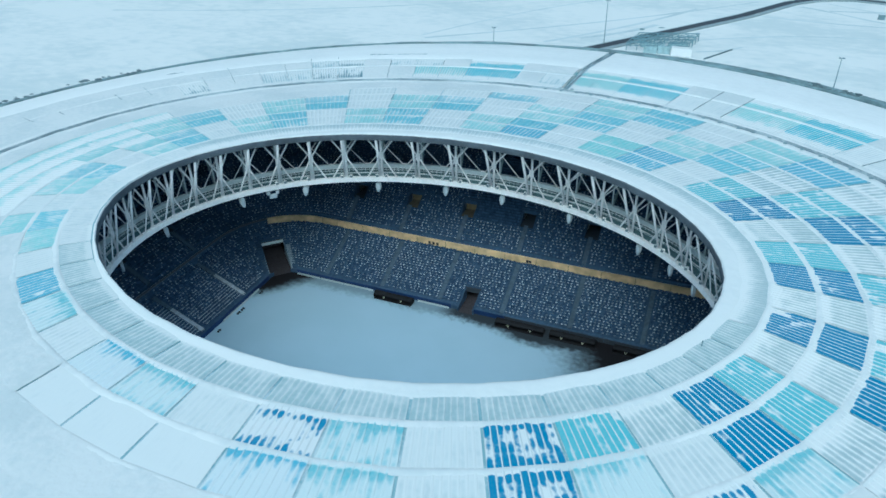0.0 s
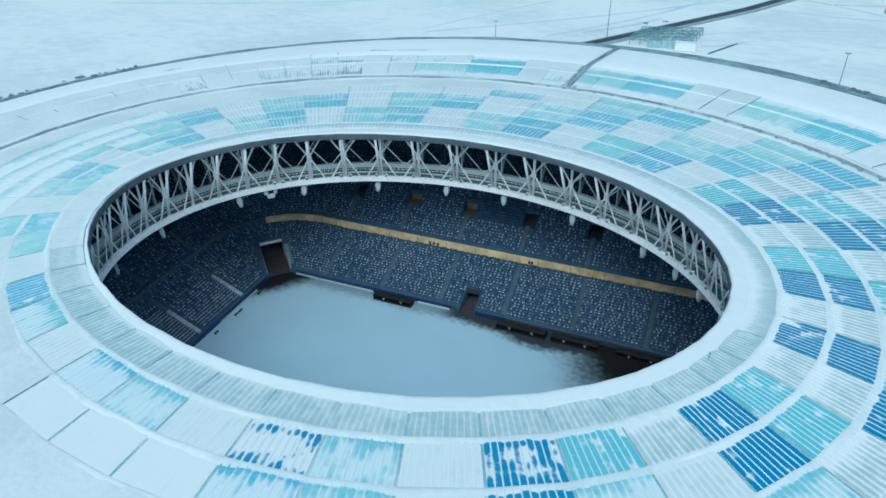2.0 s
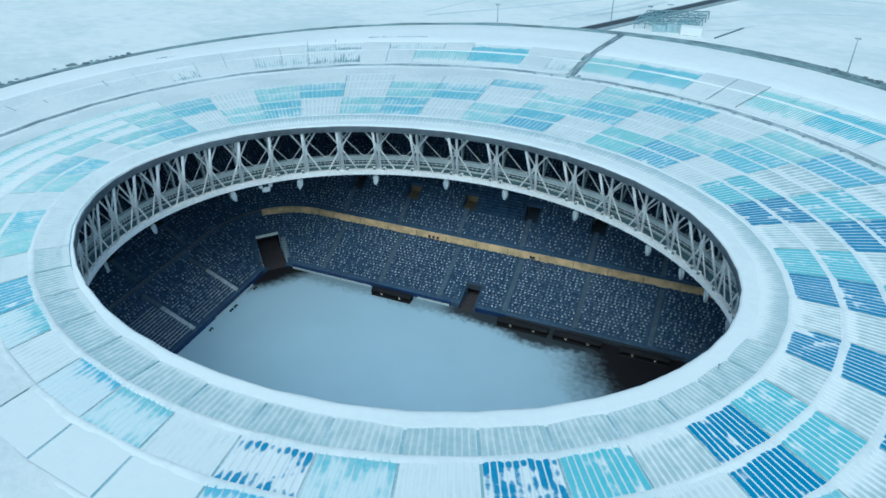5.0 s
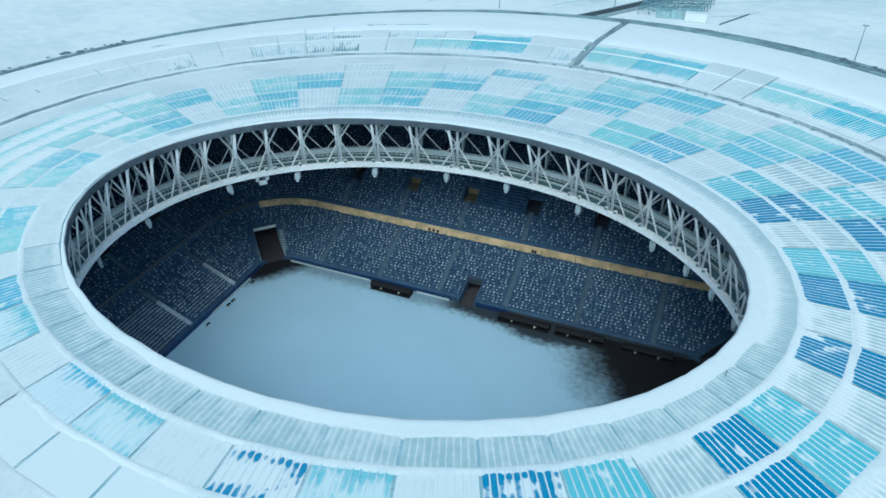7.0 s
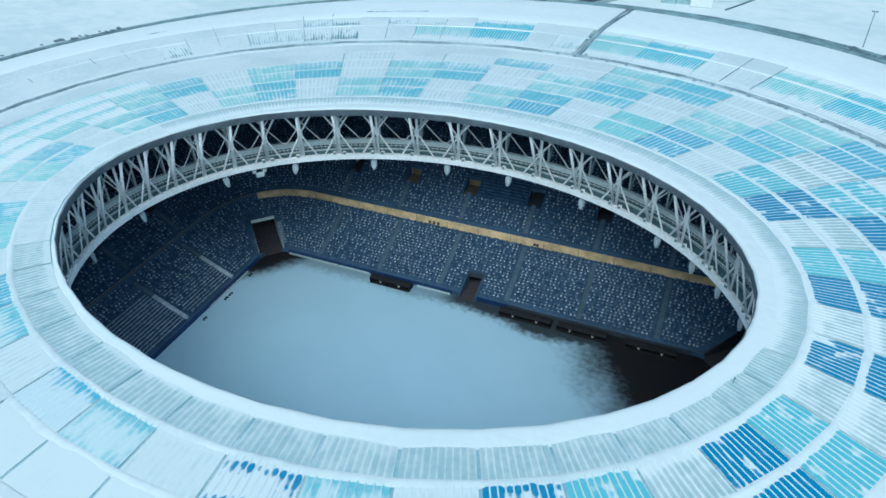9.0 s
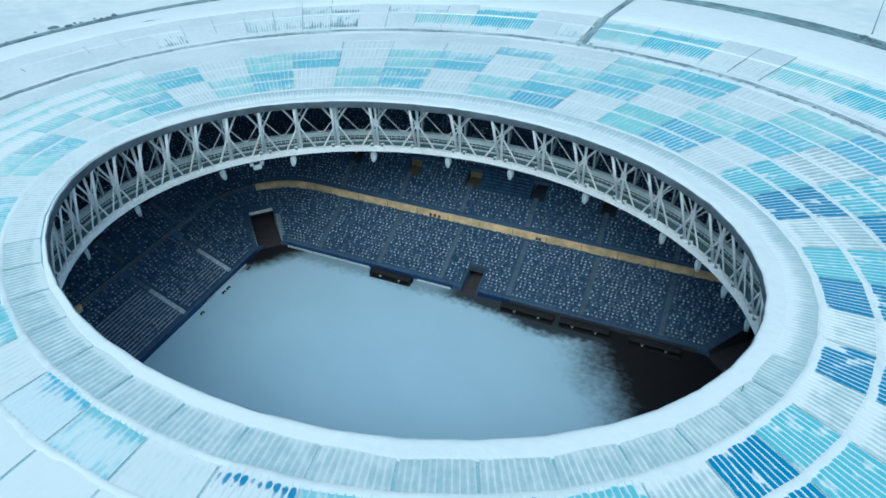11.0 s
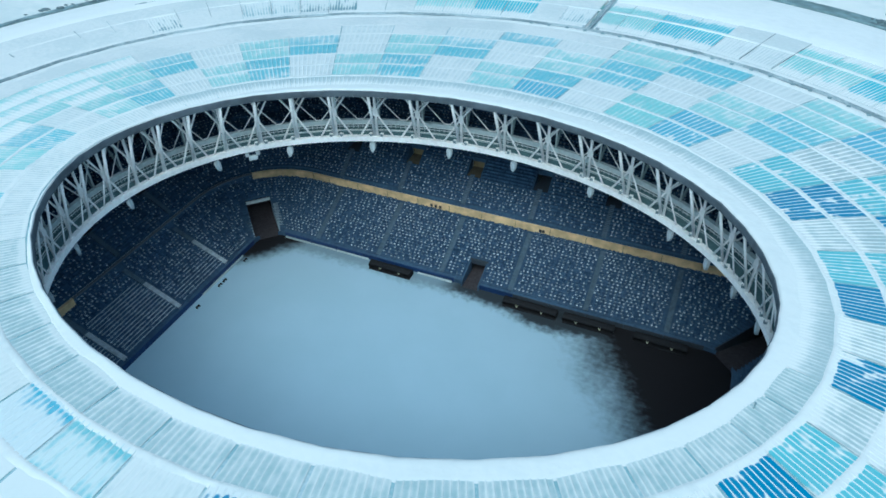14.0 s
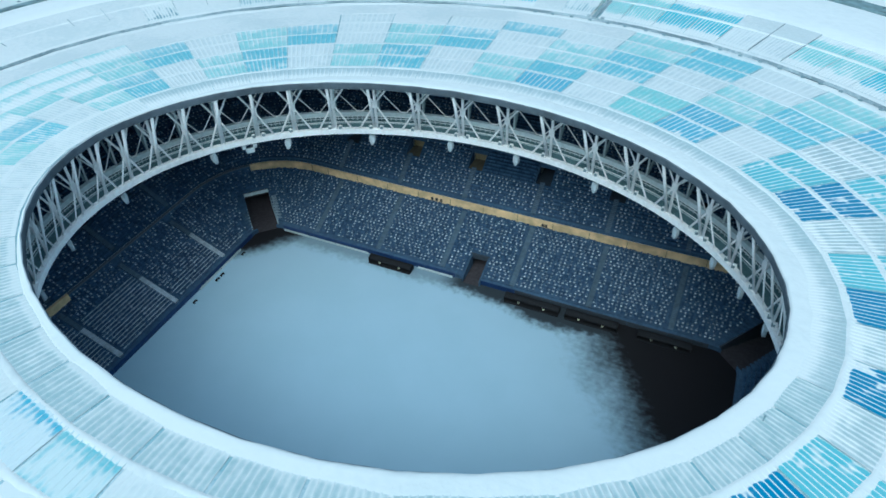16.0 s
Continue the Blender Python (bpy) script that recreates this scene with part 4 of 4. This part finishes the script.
for s in range(17):
    for off in (-0.07, 0.19) if s % 3 else (0.19,):
        p = truss_pt(s + off, 34.5)
        ob = thing("floodlight", "white floodlight box standing on the ring truss", "floodlight", "floodlights", p)
        bm = bmesh.new()
        box(bm, (-0.4, -0.35, 0.15), (0.4, 0.35, 0.85), 0, 0.05)
        housing = part("housing", bm, STEEL, ob)
        n = bay_line(s + off)[1]
        bm = bmesh.new()
        box(bm, (-0.3 - n.x * 0.3, -0.28 - n.y * 0.3, 0.22), (0.3 - n.x * 0.3, 0.28 - n.y * 0.3, 0.78), 0, 0.03)
        part("lens", bm, GREY_STEEL, housing, "grey glass front")
        bm = bmesh.new()
        box(bm, (-0.08, -0.3, 0.0), (0.08, 0.3, 0.2))
        part("bracket", bm, GREY_STEEL, ob)


def cabinet_box(bm, half_top, half_low, z_top, z_low, y_top, y_low, depth):
    """A box tapering downwards, leaning from y_top to y_low, with softened edges."""
    vs = [bm.verts.new((sx * w, y + dy, z)) for w, y, z in ((half_top, y_top, z_top), (half_low, y_low, z_low)) for sx, dy in ((-1, -depth), (1, -depth), (1, depth), (-1, depth))]
    for f in ((0, 1, 2, 3), (7, 6, 5, 4), (0, 4, 5, 1), (1, 5, 6, 2), (2, 6, 7, 3), (3, 7, 4, 0)):
        bm.faces.new([vs[k] for k in f])
    bmesh.ops.bevel(bm, geom=bm.edges[:], offset=0.05, segments=1, affect="EDGES")
    bmesh.ops.recalc_face_normals(bm, faces=bm.faces)


def hung_loudspeaker(s, label, z=32.9):
    p, n = bay_line(s)
    q = p + n * (CHORD_D - 0.1 + ring_shift(s))
    ob = thing("loudspeaker_cluster", label, "loudspeaker", "loudspeakers", (q.x, q.y, z))
    ob.rotation_euler[2] = math.atan2(n.y, n.x) + math.pi / 2
    for x in (-0.25, 0.25):
        bm = bmesh.new()
        tube(bm, (x, 0, 33.8 - z), (x, 0, -0.1), 0.05)
        part("hanger", bm, GREY_STEEL, ob)
    return ob


def loudspeaker(s, lean=0.12):
    """A line of tapering cabinets hung one under the other, leaning inwards and to one side."""
    ob = hung_loudspeaker(s, "pale tapering loudspeaker array hanging under the ring truss")
    half = (0.50, 0.70, 0.78, 0.74, 0.62, 0.44, 0.22)
    for i in range(6):
        bm = bmesh.new()
        cabinet_box(bm, half[i], half[i + 1], -0.5 * i, -0.5 * i - 0.49, -0.012 * i * i, -0.012 * (i + 1) ** 2, 0.34)
        bmesh.ops.transform(bm, verts=bm.verts, matrix=Matrix.Rotation(lean, 4, "Y") @ Matrix.Rotation(lean * 2, 4, "Z"))
        part("cabinet", bm, SPEAKER, ob)


def loudspeaker_trio(s):
    """Two small cabinets side by side with a wide one below them."""
    ob = hung_loudspeaker(s, "two small loudspeakers over a wide one under the ring truss", 33.0)
    for x0, half, z0, z1, name in ((-1.25, 0.5, 0.0, -1.0, "side_cabinet"), (1.25, 0.5, 0.1, -0.9, "side_cabinet"), (0.0, 1.1, -0.95, -2.1, "low_cabinet")):
        bm = bmesh.new()
        cabinet_box(bm, half, half * 0.85, z0, z1, 0.0, -0.12, 0.4)
        bmesh.ops.translate(bm, verts=bm.verts, vec=(x0, 0, 0))
        part(name, bm, SPEAKER, ob)
    bm = bmesh.new()
    box(bm, (-1.5, -0.08, 0.1), (1.5, 0.08, 0.22))
    part("hanging_bar", bm, GREY_STEEL, ob)


for s in (0.9, 2.2, 3.46, 4.53, 5.73, 7.91, 9.79, 11.31, 13.16, 15.30, 17.47, 20.58, 23.09, 25.1):
    loudspeaker(s, -0.16 if s < 16 else 0.3)
loudspeaker_trio(16.37)

# ---- roof: shell, rim, ridges, gutter, walkway ----
roof = ring_sheet("roof", [(-8.0, -0.15), (-7, -0.03), (0, -0.03), (7.3, -0.03), (14.6, -0.03), (30, -0.03), (45, -0.06), (46.5, -0.2), (49, -0.2), (70, -0.1), (109, -0.2)], GAP)
tagged(roof, "shallow dome roof of coloured panels with an oval opening", "roof", kind="structure")
under = ring_sheet("roof_soffit", [(-7.2, -1.6), (0, -1.8), (46.5, -2.4), (90, -2.4), (112, -3)], SOFFIT)
tagged(under, "underside of the dome roof, pale to bounce light", "soffit", kind="structure")
ring_sheet("fascia", [(-7.2, -1.5), (-8.1, -1.48), (-8.1, -1.1), (-8.2, -1.05), (-8.2, -0.1), (-8.05, 0.02), (-7.6, 0.06)], FASCIA, parent=roof, smooth=False, label="dark grey rim fascia")
skirt = [(108.8, -0.3), (108.9, 0.7), (109.7, 0.75), (109.9, -0.3), (110.0, -0.4), (113.0, -0.42), (114.0, -0.75), (119.6, -0.8), (119.9, -2.5), (120, -12), (120.2, -30), (120.4, -47.2)]
ring_sheet("outer_skirt", skirt, SKIRT, 352, roof, smooth=False, wave=0.5, label="dark outer skirt of the dome", spread=lambda s: 0.4 + 0.6 * min(1.0, abs(s - 12.5) / 5.0))


def rim_reach(s):
    """How far out the rim's snow lies: wide past the opening, narrow at one end of the oval."""
    w = 2 * math.pi * (s + 0.5) / BAYS
    c = math.cos(w)
    return -4.9 + 1.5 * max(0.0, math.sin(w)) + 0.7 * max(0.0, c) - 2.0 * max(0.0, -c) ** 2 - 0.9 * max(0.0, -math.sin(w)) * max(0.0, 0.5 - c) + 0.5 * noise.noise((s * 1.1, 4.0, 1.0)) + 0.12 * noise.noise((s * 10.0, 2.0, 6.0))


RIM_ROWS = ((0.0, 0.04), (0.02, 0.18), (0.08, 0.29), (0.18, 0.34), (0.35, 0.30), (0.55, 0.22), (0.75, 0.14), (0.9, 0.09), (1.0, 0.0))
verts, faces, count = [], [], 704
for i in range(count):
    s = BAYS * i / count
    reach = rim_reach(s)
    for f, lift in RIM_ROWS:
        k = 0.30 * (noise.noise((s * 0.9, f * 3.0, 3.1)) + 0.6 * noise.noise((s * 3.1, f * 4.0, 7.7)) + 0.4 * noise.noise((s * 9.0, f * 4.0, 1.7)))
        verts.append(roof_pt(s, -8.04 + (reach + 8.04) * f + (k * 0.5 if f < 0.1 else 0.0), lift * (1 + 0.5 * k) + (0.0 if f < 1.0 else -0.02)))
n = len(RIM_ROWS)
for i in range(count):
    j = (i + 1) % count
    faces += [(i * n + q, i * n + q + 1, j * n + q + 1, j * n + q) for q in range(n - 1)]
mesh_ob("rim_snow", verts, faces, RIM, roof, True, label="thick rounded snow along the rim")
RIDGES = [7.3 * i for i in range(7)]
for i, d in enumerate(RIDGES):
    w = 1.0 if i < 3 else 0.6
    ring_sheet("snow_ridge", [(d - 0.42 * w, 0.03), (d - 0.2 * w, 0.115), (d + 0.05, 0.14), (d + 0.3 * w, 0.12), (d + 0.55 * w, 0.08), (d + 0.8 * w, 0.02)], SNOW, 704, roof, wave=0.22, label="snow-covered ridge between two rings of panels")
ring_sheet("gutter", [(45.95, 0.2), (46.05, 0.42), (46.2, 0.42), (46.3, -0.1), (46.85, -0.1), (46.95, 0.42), (47.1, 0.42), (47.3, 0.2)], GUTTER, 352, roof, label="dark metal gutter ring")
ring_sheet("gutter_snow", [(43.6, 0.05), (44.2, 0.28), (45.4, 0.3), (45.95, 0.12)], SNOW, 352, roof, wave=0.15)
# short brackets along the gutter
for i in range(30):
    s = 2.0 + i * 0.3 + 0.09 * noise.noise((i * 2.3, 1.0, 0.0))
    bm = bmesh.new()
    p = roof_pt(s, 45.2, 0.1)
    box(bm, (p.x - 0.45, p.y - 0.3, p.z - 0.1), (p.x + 0.45, p.y + 0.3, p.z + 0.5), 0, 0.08)
    part("gutter_bracket", bm, GALV, roof)
for x, y in ((58.1, -18.5),):
    bm = bmesh.new()
    tube(bm, (x, y, 49.5), (x, y, 50.7), 0.07)
    box(bm, (x - 0.12, y - 0.1, 50.55), (x + 0.12, y + 0.1, 50.8), 0, 0.03)
    part("marker_post", bm, GALV, roof)
# outer snow field of the dome, with the walkway left clear
WALK = 9.76
ring_sheet("outer_snow", [(68.6, 0.0), (69.4, 0.22), (80, 0.3), (95, 0.3), (107.5, 0.3), (108.6, 0.1), (109.0, -0.15)], LIT_SNOW, 352, roof, s0=WALK + 0.05, s1=WALK - 0.05 + BAYS - 0.001, wave=0.1, label="smooth snow on the outer dome")
verts, faces = [], []
for i in range(13):
    d = 47.4 + (109.6 - 47.4) * i / 12
    dd = 70 + (d - 70) * (roof_edge(WALK) - 70) / 39 if d > 70 else d
    for sh, lift in ((-0.026, 0.3), (-0.017, 0.12), (0.017, 0.12), (0.026, 0.3)):
        verts.append(roof_pt(WALK + sh, dd, lift))
for i in range(12):
    faces += [(i * 4 + k, i * 4 + k + 1, i * 4 + k + 5, i * 4 + k + 4) for k in range(3)]
mesh_ob("walkway", verts, faces, GUTTER, roof, label="grey walkway running up the dome")
for d, sh in ((47.6, -0.12), (47.6, 0.1), (108.0, 0.0)):
    bm = bmesh.new()
    p = roof_pt(WALK + sh, d if d < 70 else roof_edge(WALK) - 1, 0)
    box(bm, (p.x - 0.5, p.y - 0.4, p.z), (p.x + 0.5, p.y + 0.4, p.z + 0.6), 0, 0.08)
    part("hatch", bm, GUTTER, roof)

# rough rubble and blown-in brush along two stretches of the outer edge
RUBBLE = plain("dark_rubble", (0.13, 0.17, 0.18), 0.9, vary=0.4, fine=0.8)


def edge_rubble(s0, s1, count, label):
    bm = bmesh.new()
    for i in range(count):
        s = s0 + (s1 - s0) * random.random()
        p = roof_pt(s, roof_edge(s) + 2.0 + 6.5 * random.random(), -0.6)
        size = 0.3 + 0.7 * random.random() ** 2
        made = bmesh.ops.create_icosphere(bm, subdivisions=1, radius=size)
        for v in made["verts"]:
            k = 1 + 0.5 * noise.noise(v.co * 1.7 + p)
            v.co = Vector((v.co.x * k * 1.6, v.co.y * k * 1.2, v.co.z * k * 0.4)) + p
    tagged(part("edge_rubble", bm, RUBBLE), label, "rubble", kind="stuff")


edge_rubble(6.3, 7.0, 46, "dark rough rubble heaped at the dome's outer edge")
edge_rubble(17.5, 18.4, 40, "dark rough rubble heaped at the dome's outer edge")
edge_rubble(18.4, 20.2, 30, "scattered dark rubble at the dome's outer edge")


# ---- roof panels, ring by ring, bay by bay ----
# D d e dark blue, B b blue, T t teal, g s pale; small letters lie under more snow; a dot is unbroken snow;
# P p Q q h and y stand for the same panels in the paler colours of the far side, r and w for the rim, S for buried ones
CODE = (
    "gggggggggggggggggggggggggggggggggggggggggggg",
    "DTgDTgDTgDtgBtgBtgBtgBtgBtsBtsbtsdtseTgDTgDg",
    "DTgDTgDTgBtgBtgBtgBtsBtst.....sssbtsetsDTgDg",
    "TgDTgBtgBtgBtsBtgBtstsss............dsdtgDTg",
    "TgDTgBtgBtgbtsBtgbt.s...................gDTg",
    "gBtgBtgBtsbs.s..........................BtgB",
    "gBtgBtsBt...................................",
)
SPANS = [(-6.6, -0.15)] + [(RIDGES[i] + 0.15, RIDGES[i + 1] - 0.15) for i in range(6)]
snow_verts, snow_faces = [], []


def snow_cell(s0, s1, d0, d1, lift=0.2):
    k, nu, nv = len(snow_verts), 4, 4
    for i in range(nu + 1):
        for j in range(nv + 1):
            s, d = s0 + (s1 - s0) * i / nu, d0 + (d1 - d0) * j / nv
            edge = 0.06 if j in (0, nv) else 0.0
            snow_verts.append(roof_pt(s, d, lift - edge + 0.14 * noise.noise((s * 1.3, d * 0.2, 9.0)) + 0.06 * noise.noise((s * 4.0, d * 0.6, 2.0))))
    for i in range(nu):
        for j in range(nv):
            a = k + i * (nv + 1) + j
            snow_faces.append((a, a + 1, a + nv + 2, a + nv + 1))


for row, ((d0, d1), codes) in enumerate(zip(SPANS, CODE)):
    for s in range(BAYS):
        code = codes[s]
        if code in "s." and 3 <= row <= 5 and 18 <= s <= 23:
            code = "y"
        if code == ".":
            snow_cell(s, s + 1, d0 - 0.3, d1 + 0.3)
        else:
            if row == 0:
                code = "w" if s <= 4 or s >= 42 else "r"
            if code == "s" and row >= 2 and 25 <= s <= 33:
                code = "S"
            if 5 <= s <= 25:  # the panels past the opening take paler, lower-contrast versions
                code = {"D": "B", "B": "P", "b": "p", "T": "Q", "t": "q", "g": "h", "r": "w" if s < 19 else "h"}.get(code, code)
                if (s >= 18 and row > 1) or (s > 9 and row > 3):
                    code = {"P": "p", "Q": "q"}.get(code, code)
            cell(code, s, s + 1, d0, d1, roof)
# outer dome: half-bay panels beyond the gutter
outer = thing("outer_panels", "ribbed coloured panels of the outer dome, partly under snow", "roof panels")
HALF_LOW = {3.0: "l", 3.5: "l", 4.0: "h", 4.5: "h", 5.0: "L", 5.5: "L", 6.0: "l", 6.5: "l", 7.0: "h", 7.5: "h", 8.0: "L", 8.5: "L", 9.0: "l", 9.5: "l",
            10.0: "k", 11.0: "L", 11.5: "L", 12.0: "l", 12.5: "l", 14.0: "c", 14.5: "c", 15.0: "k", 15.5: "k", 17.0: "c"}
HALF_TOP = {3.0: "v", 3.5: "v", 4.0: "h", 5.0: "u", 5.5: "u", 6.0: "v", 6.5: "v", 8.0: "u", 8.5: "u", 9.0: "v", 9.5: "v", 11.0: "u", 11.5: "u", 12.5: "k", 13.0: "k", 14.0: "c", 14.5: "k"}


def outer_joint(s):
    """The outer dome's joints do not run on from those inside the gutter."""
    return s + float(np.interp(s, (2, 5, 8, 9.4, 11, 16, 17.5, 19.5, 22), (0, -0.04, -0.09, -0.10, -0.21, -0.22, -0.14, -0.04, 0)))


for i in range(2 * BAYS):
    s = i / 2
    a, b = outer_joint(s), outer_joint(s + 0.5)
    halves = [(a, WALK - 0.05), (WALK + 0.05, b)] if a < WALK < b else [(a, b)]
    for table, d0, d1 in ((HALF_LOW, 49.0, 60.5), (HALF_TOP, 61.6, 69.0)):
        for s_lo, s_hi in halves:
            if s in table:
                cell(table[s], s_lo, s_hi, d0, d1, outer)
            else:
                snow_cell(s_lo, s_hi, d0 - 0.6, d1 + 0.5, 0.24)
# where the snow lies thin the raised joints of the outer dome show as short dark bars
for s, d0, d1 in ((15.5, 52, 67), (16.0, 52, 63), (16.5, 53, 71), (17.0, 53, 64), (18.0, 55, 65), (18.5, 57, 63), (19.5, 57, 60), (20.0, 58, 64), (14.5, 47, 52), (15.0, 47, 75), (14.5, 70, 76), (13.5, 47, 66), (12.5, 62, 67), (7.5, 49, 69), (7.0, 49, 69), (4.5, 49, 66)):
    verts = []
    for k in range(9):
        d = d0 + (d1 - d0) * k / 8
        w = 0.007 * (0.5 + 0.6 * abs(noise.noise((s * 3.0, d * 0.5, 4.0))))
        e = outer_joint(s)
        verts += [roof_pt(e - w, d, 0.16), roof_pt(e - w * 0.5, d, 0.36), roof_pt(e + w * 0.5, d, 0.36), roof_pt(e + w, d, 0.16)]
    mesh_ob("joint_bar", verts, [(k * 4 + q, k * 4 + q + 1, k * 4 + q + 5, k * 4 + q + 4) for k in range(8) for q in range(3)], GUTTER, outer, label="dark joint bar between two panels")
# the edge of an old snow slide: broken bits of a dark line
for s, n in ((13.7, 34), (17.3, 10)):
    bm = bmesh.new()
    for k in range(n):
        e = s - 0.03 * k + 0.01 * noise.noise((k * 1.3, s, 0))
        p = roof_pt(e, 77.0 + 0.5 * noise.noise((k * 0.7, s, 5)), 0.3)
        r = 0.10 + 0.16 * random.random()
        box(bm, (p.x - r * 1.6, p.y - r, p.z - 0.1), (p.x + r * 1.6, p.y + r, p.z + r * 0.5), 0, 0.04)
    tagged(part("snow_slide_edge", bm, GUTTER, outer), "broken dark edge of an old snow slide", kind="stuff")
ring_sheet("snow_ridge", [(60.4, 0.0), (60.6, 0.24), (61.05, 0.3), (61.5, 0.24), (61.7, 0.0)], SNOW, 352, roof, s0=WALK + 0.05, s1=WALK - 0.05 + BAYS - 0.001)
ring_sheet("snow_ridge", [(47.4, 0.25), (47.8, 0.3), (48.6, 0.26), (49.0, 0.05)], SNOW, 352, roof, s0=WALK + 0.05, s1=WALK - 0.05 + BAYS - 0.001)
tagged(mesh_ob("snow_cover", snow_verts, snow_faces, GREYER_SNOW, roof, True), "unbroken greyer snow over whole panels", kind="stuff")
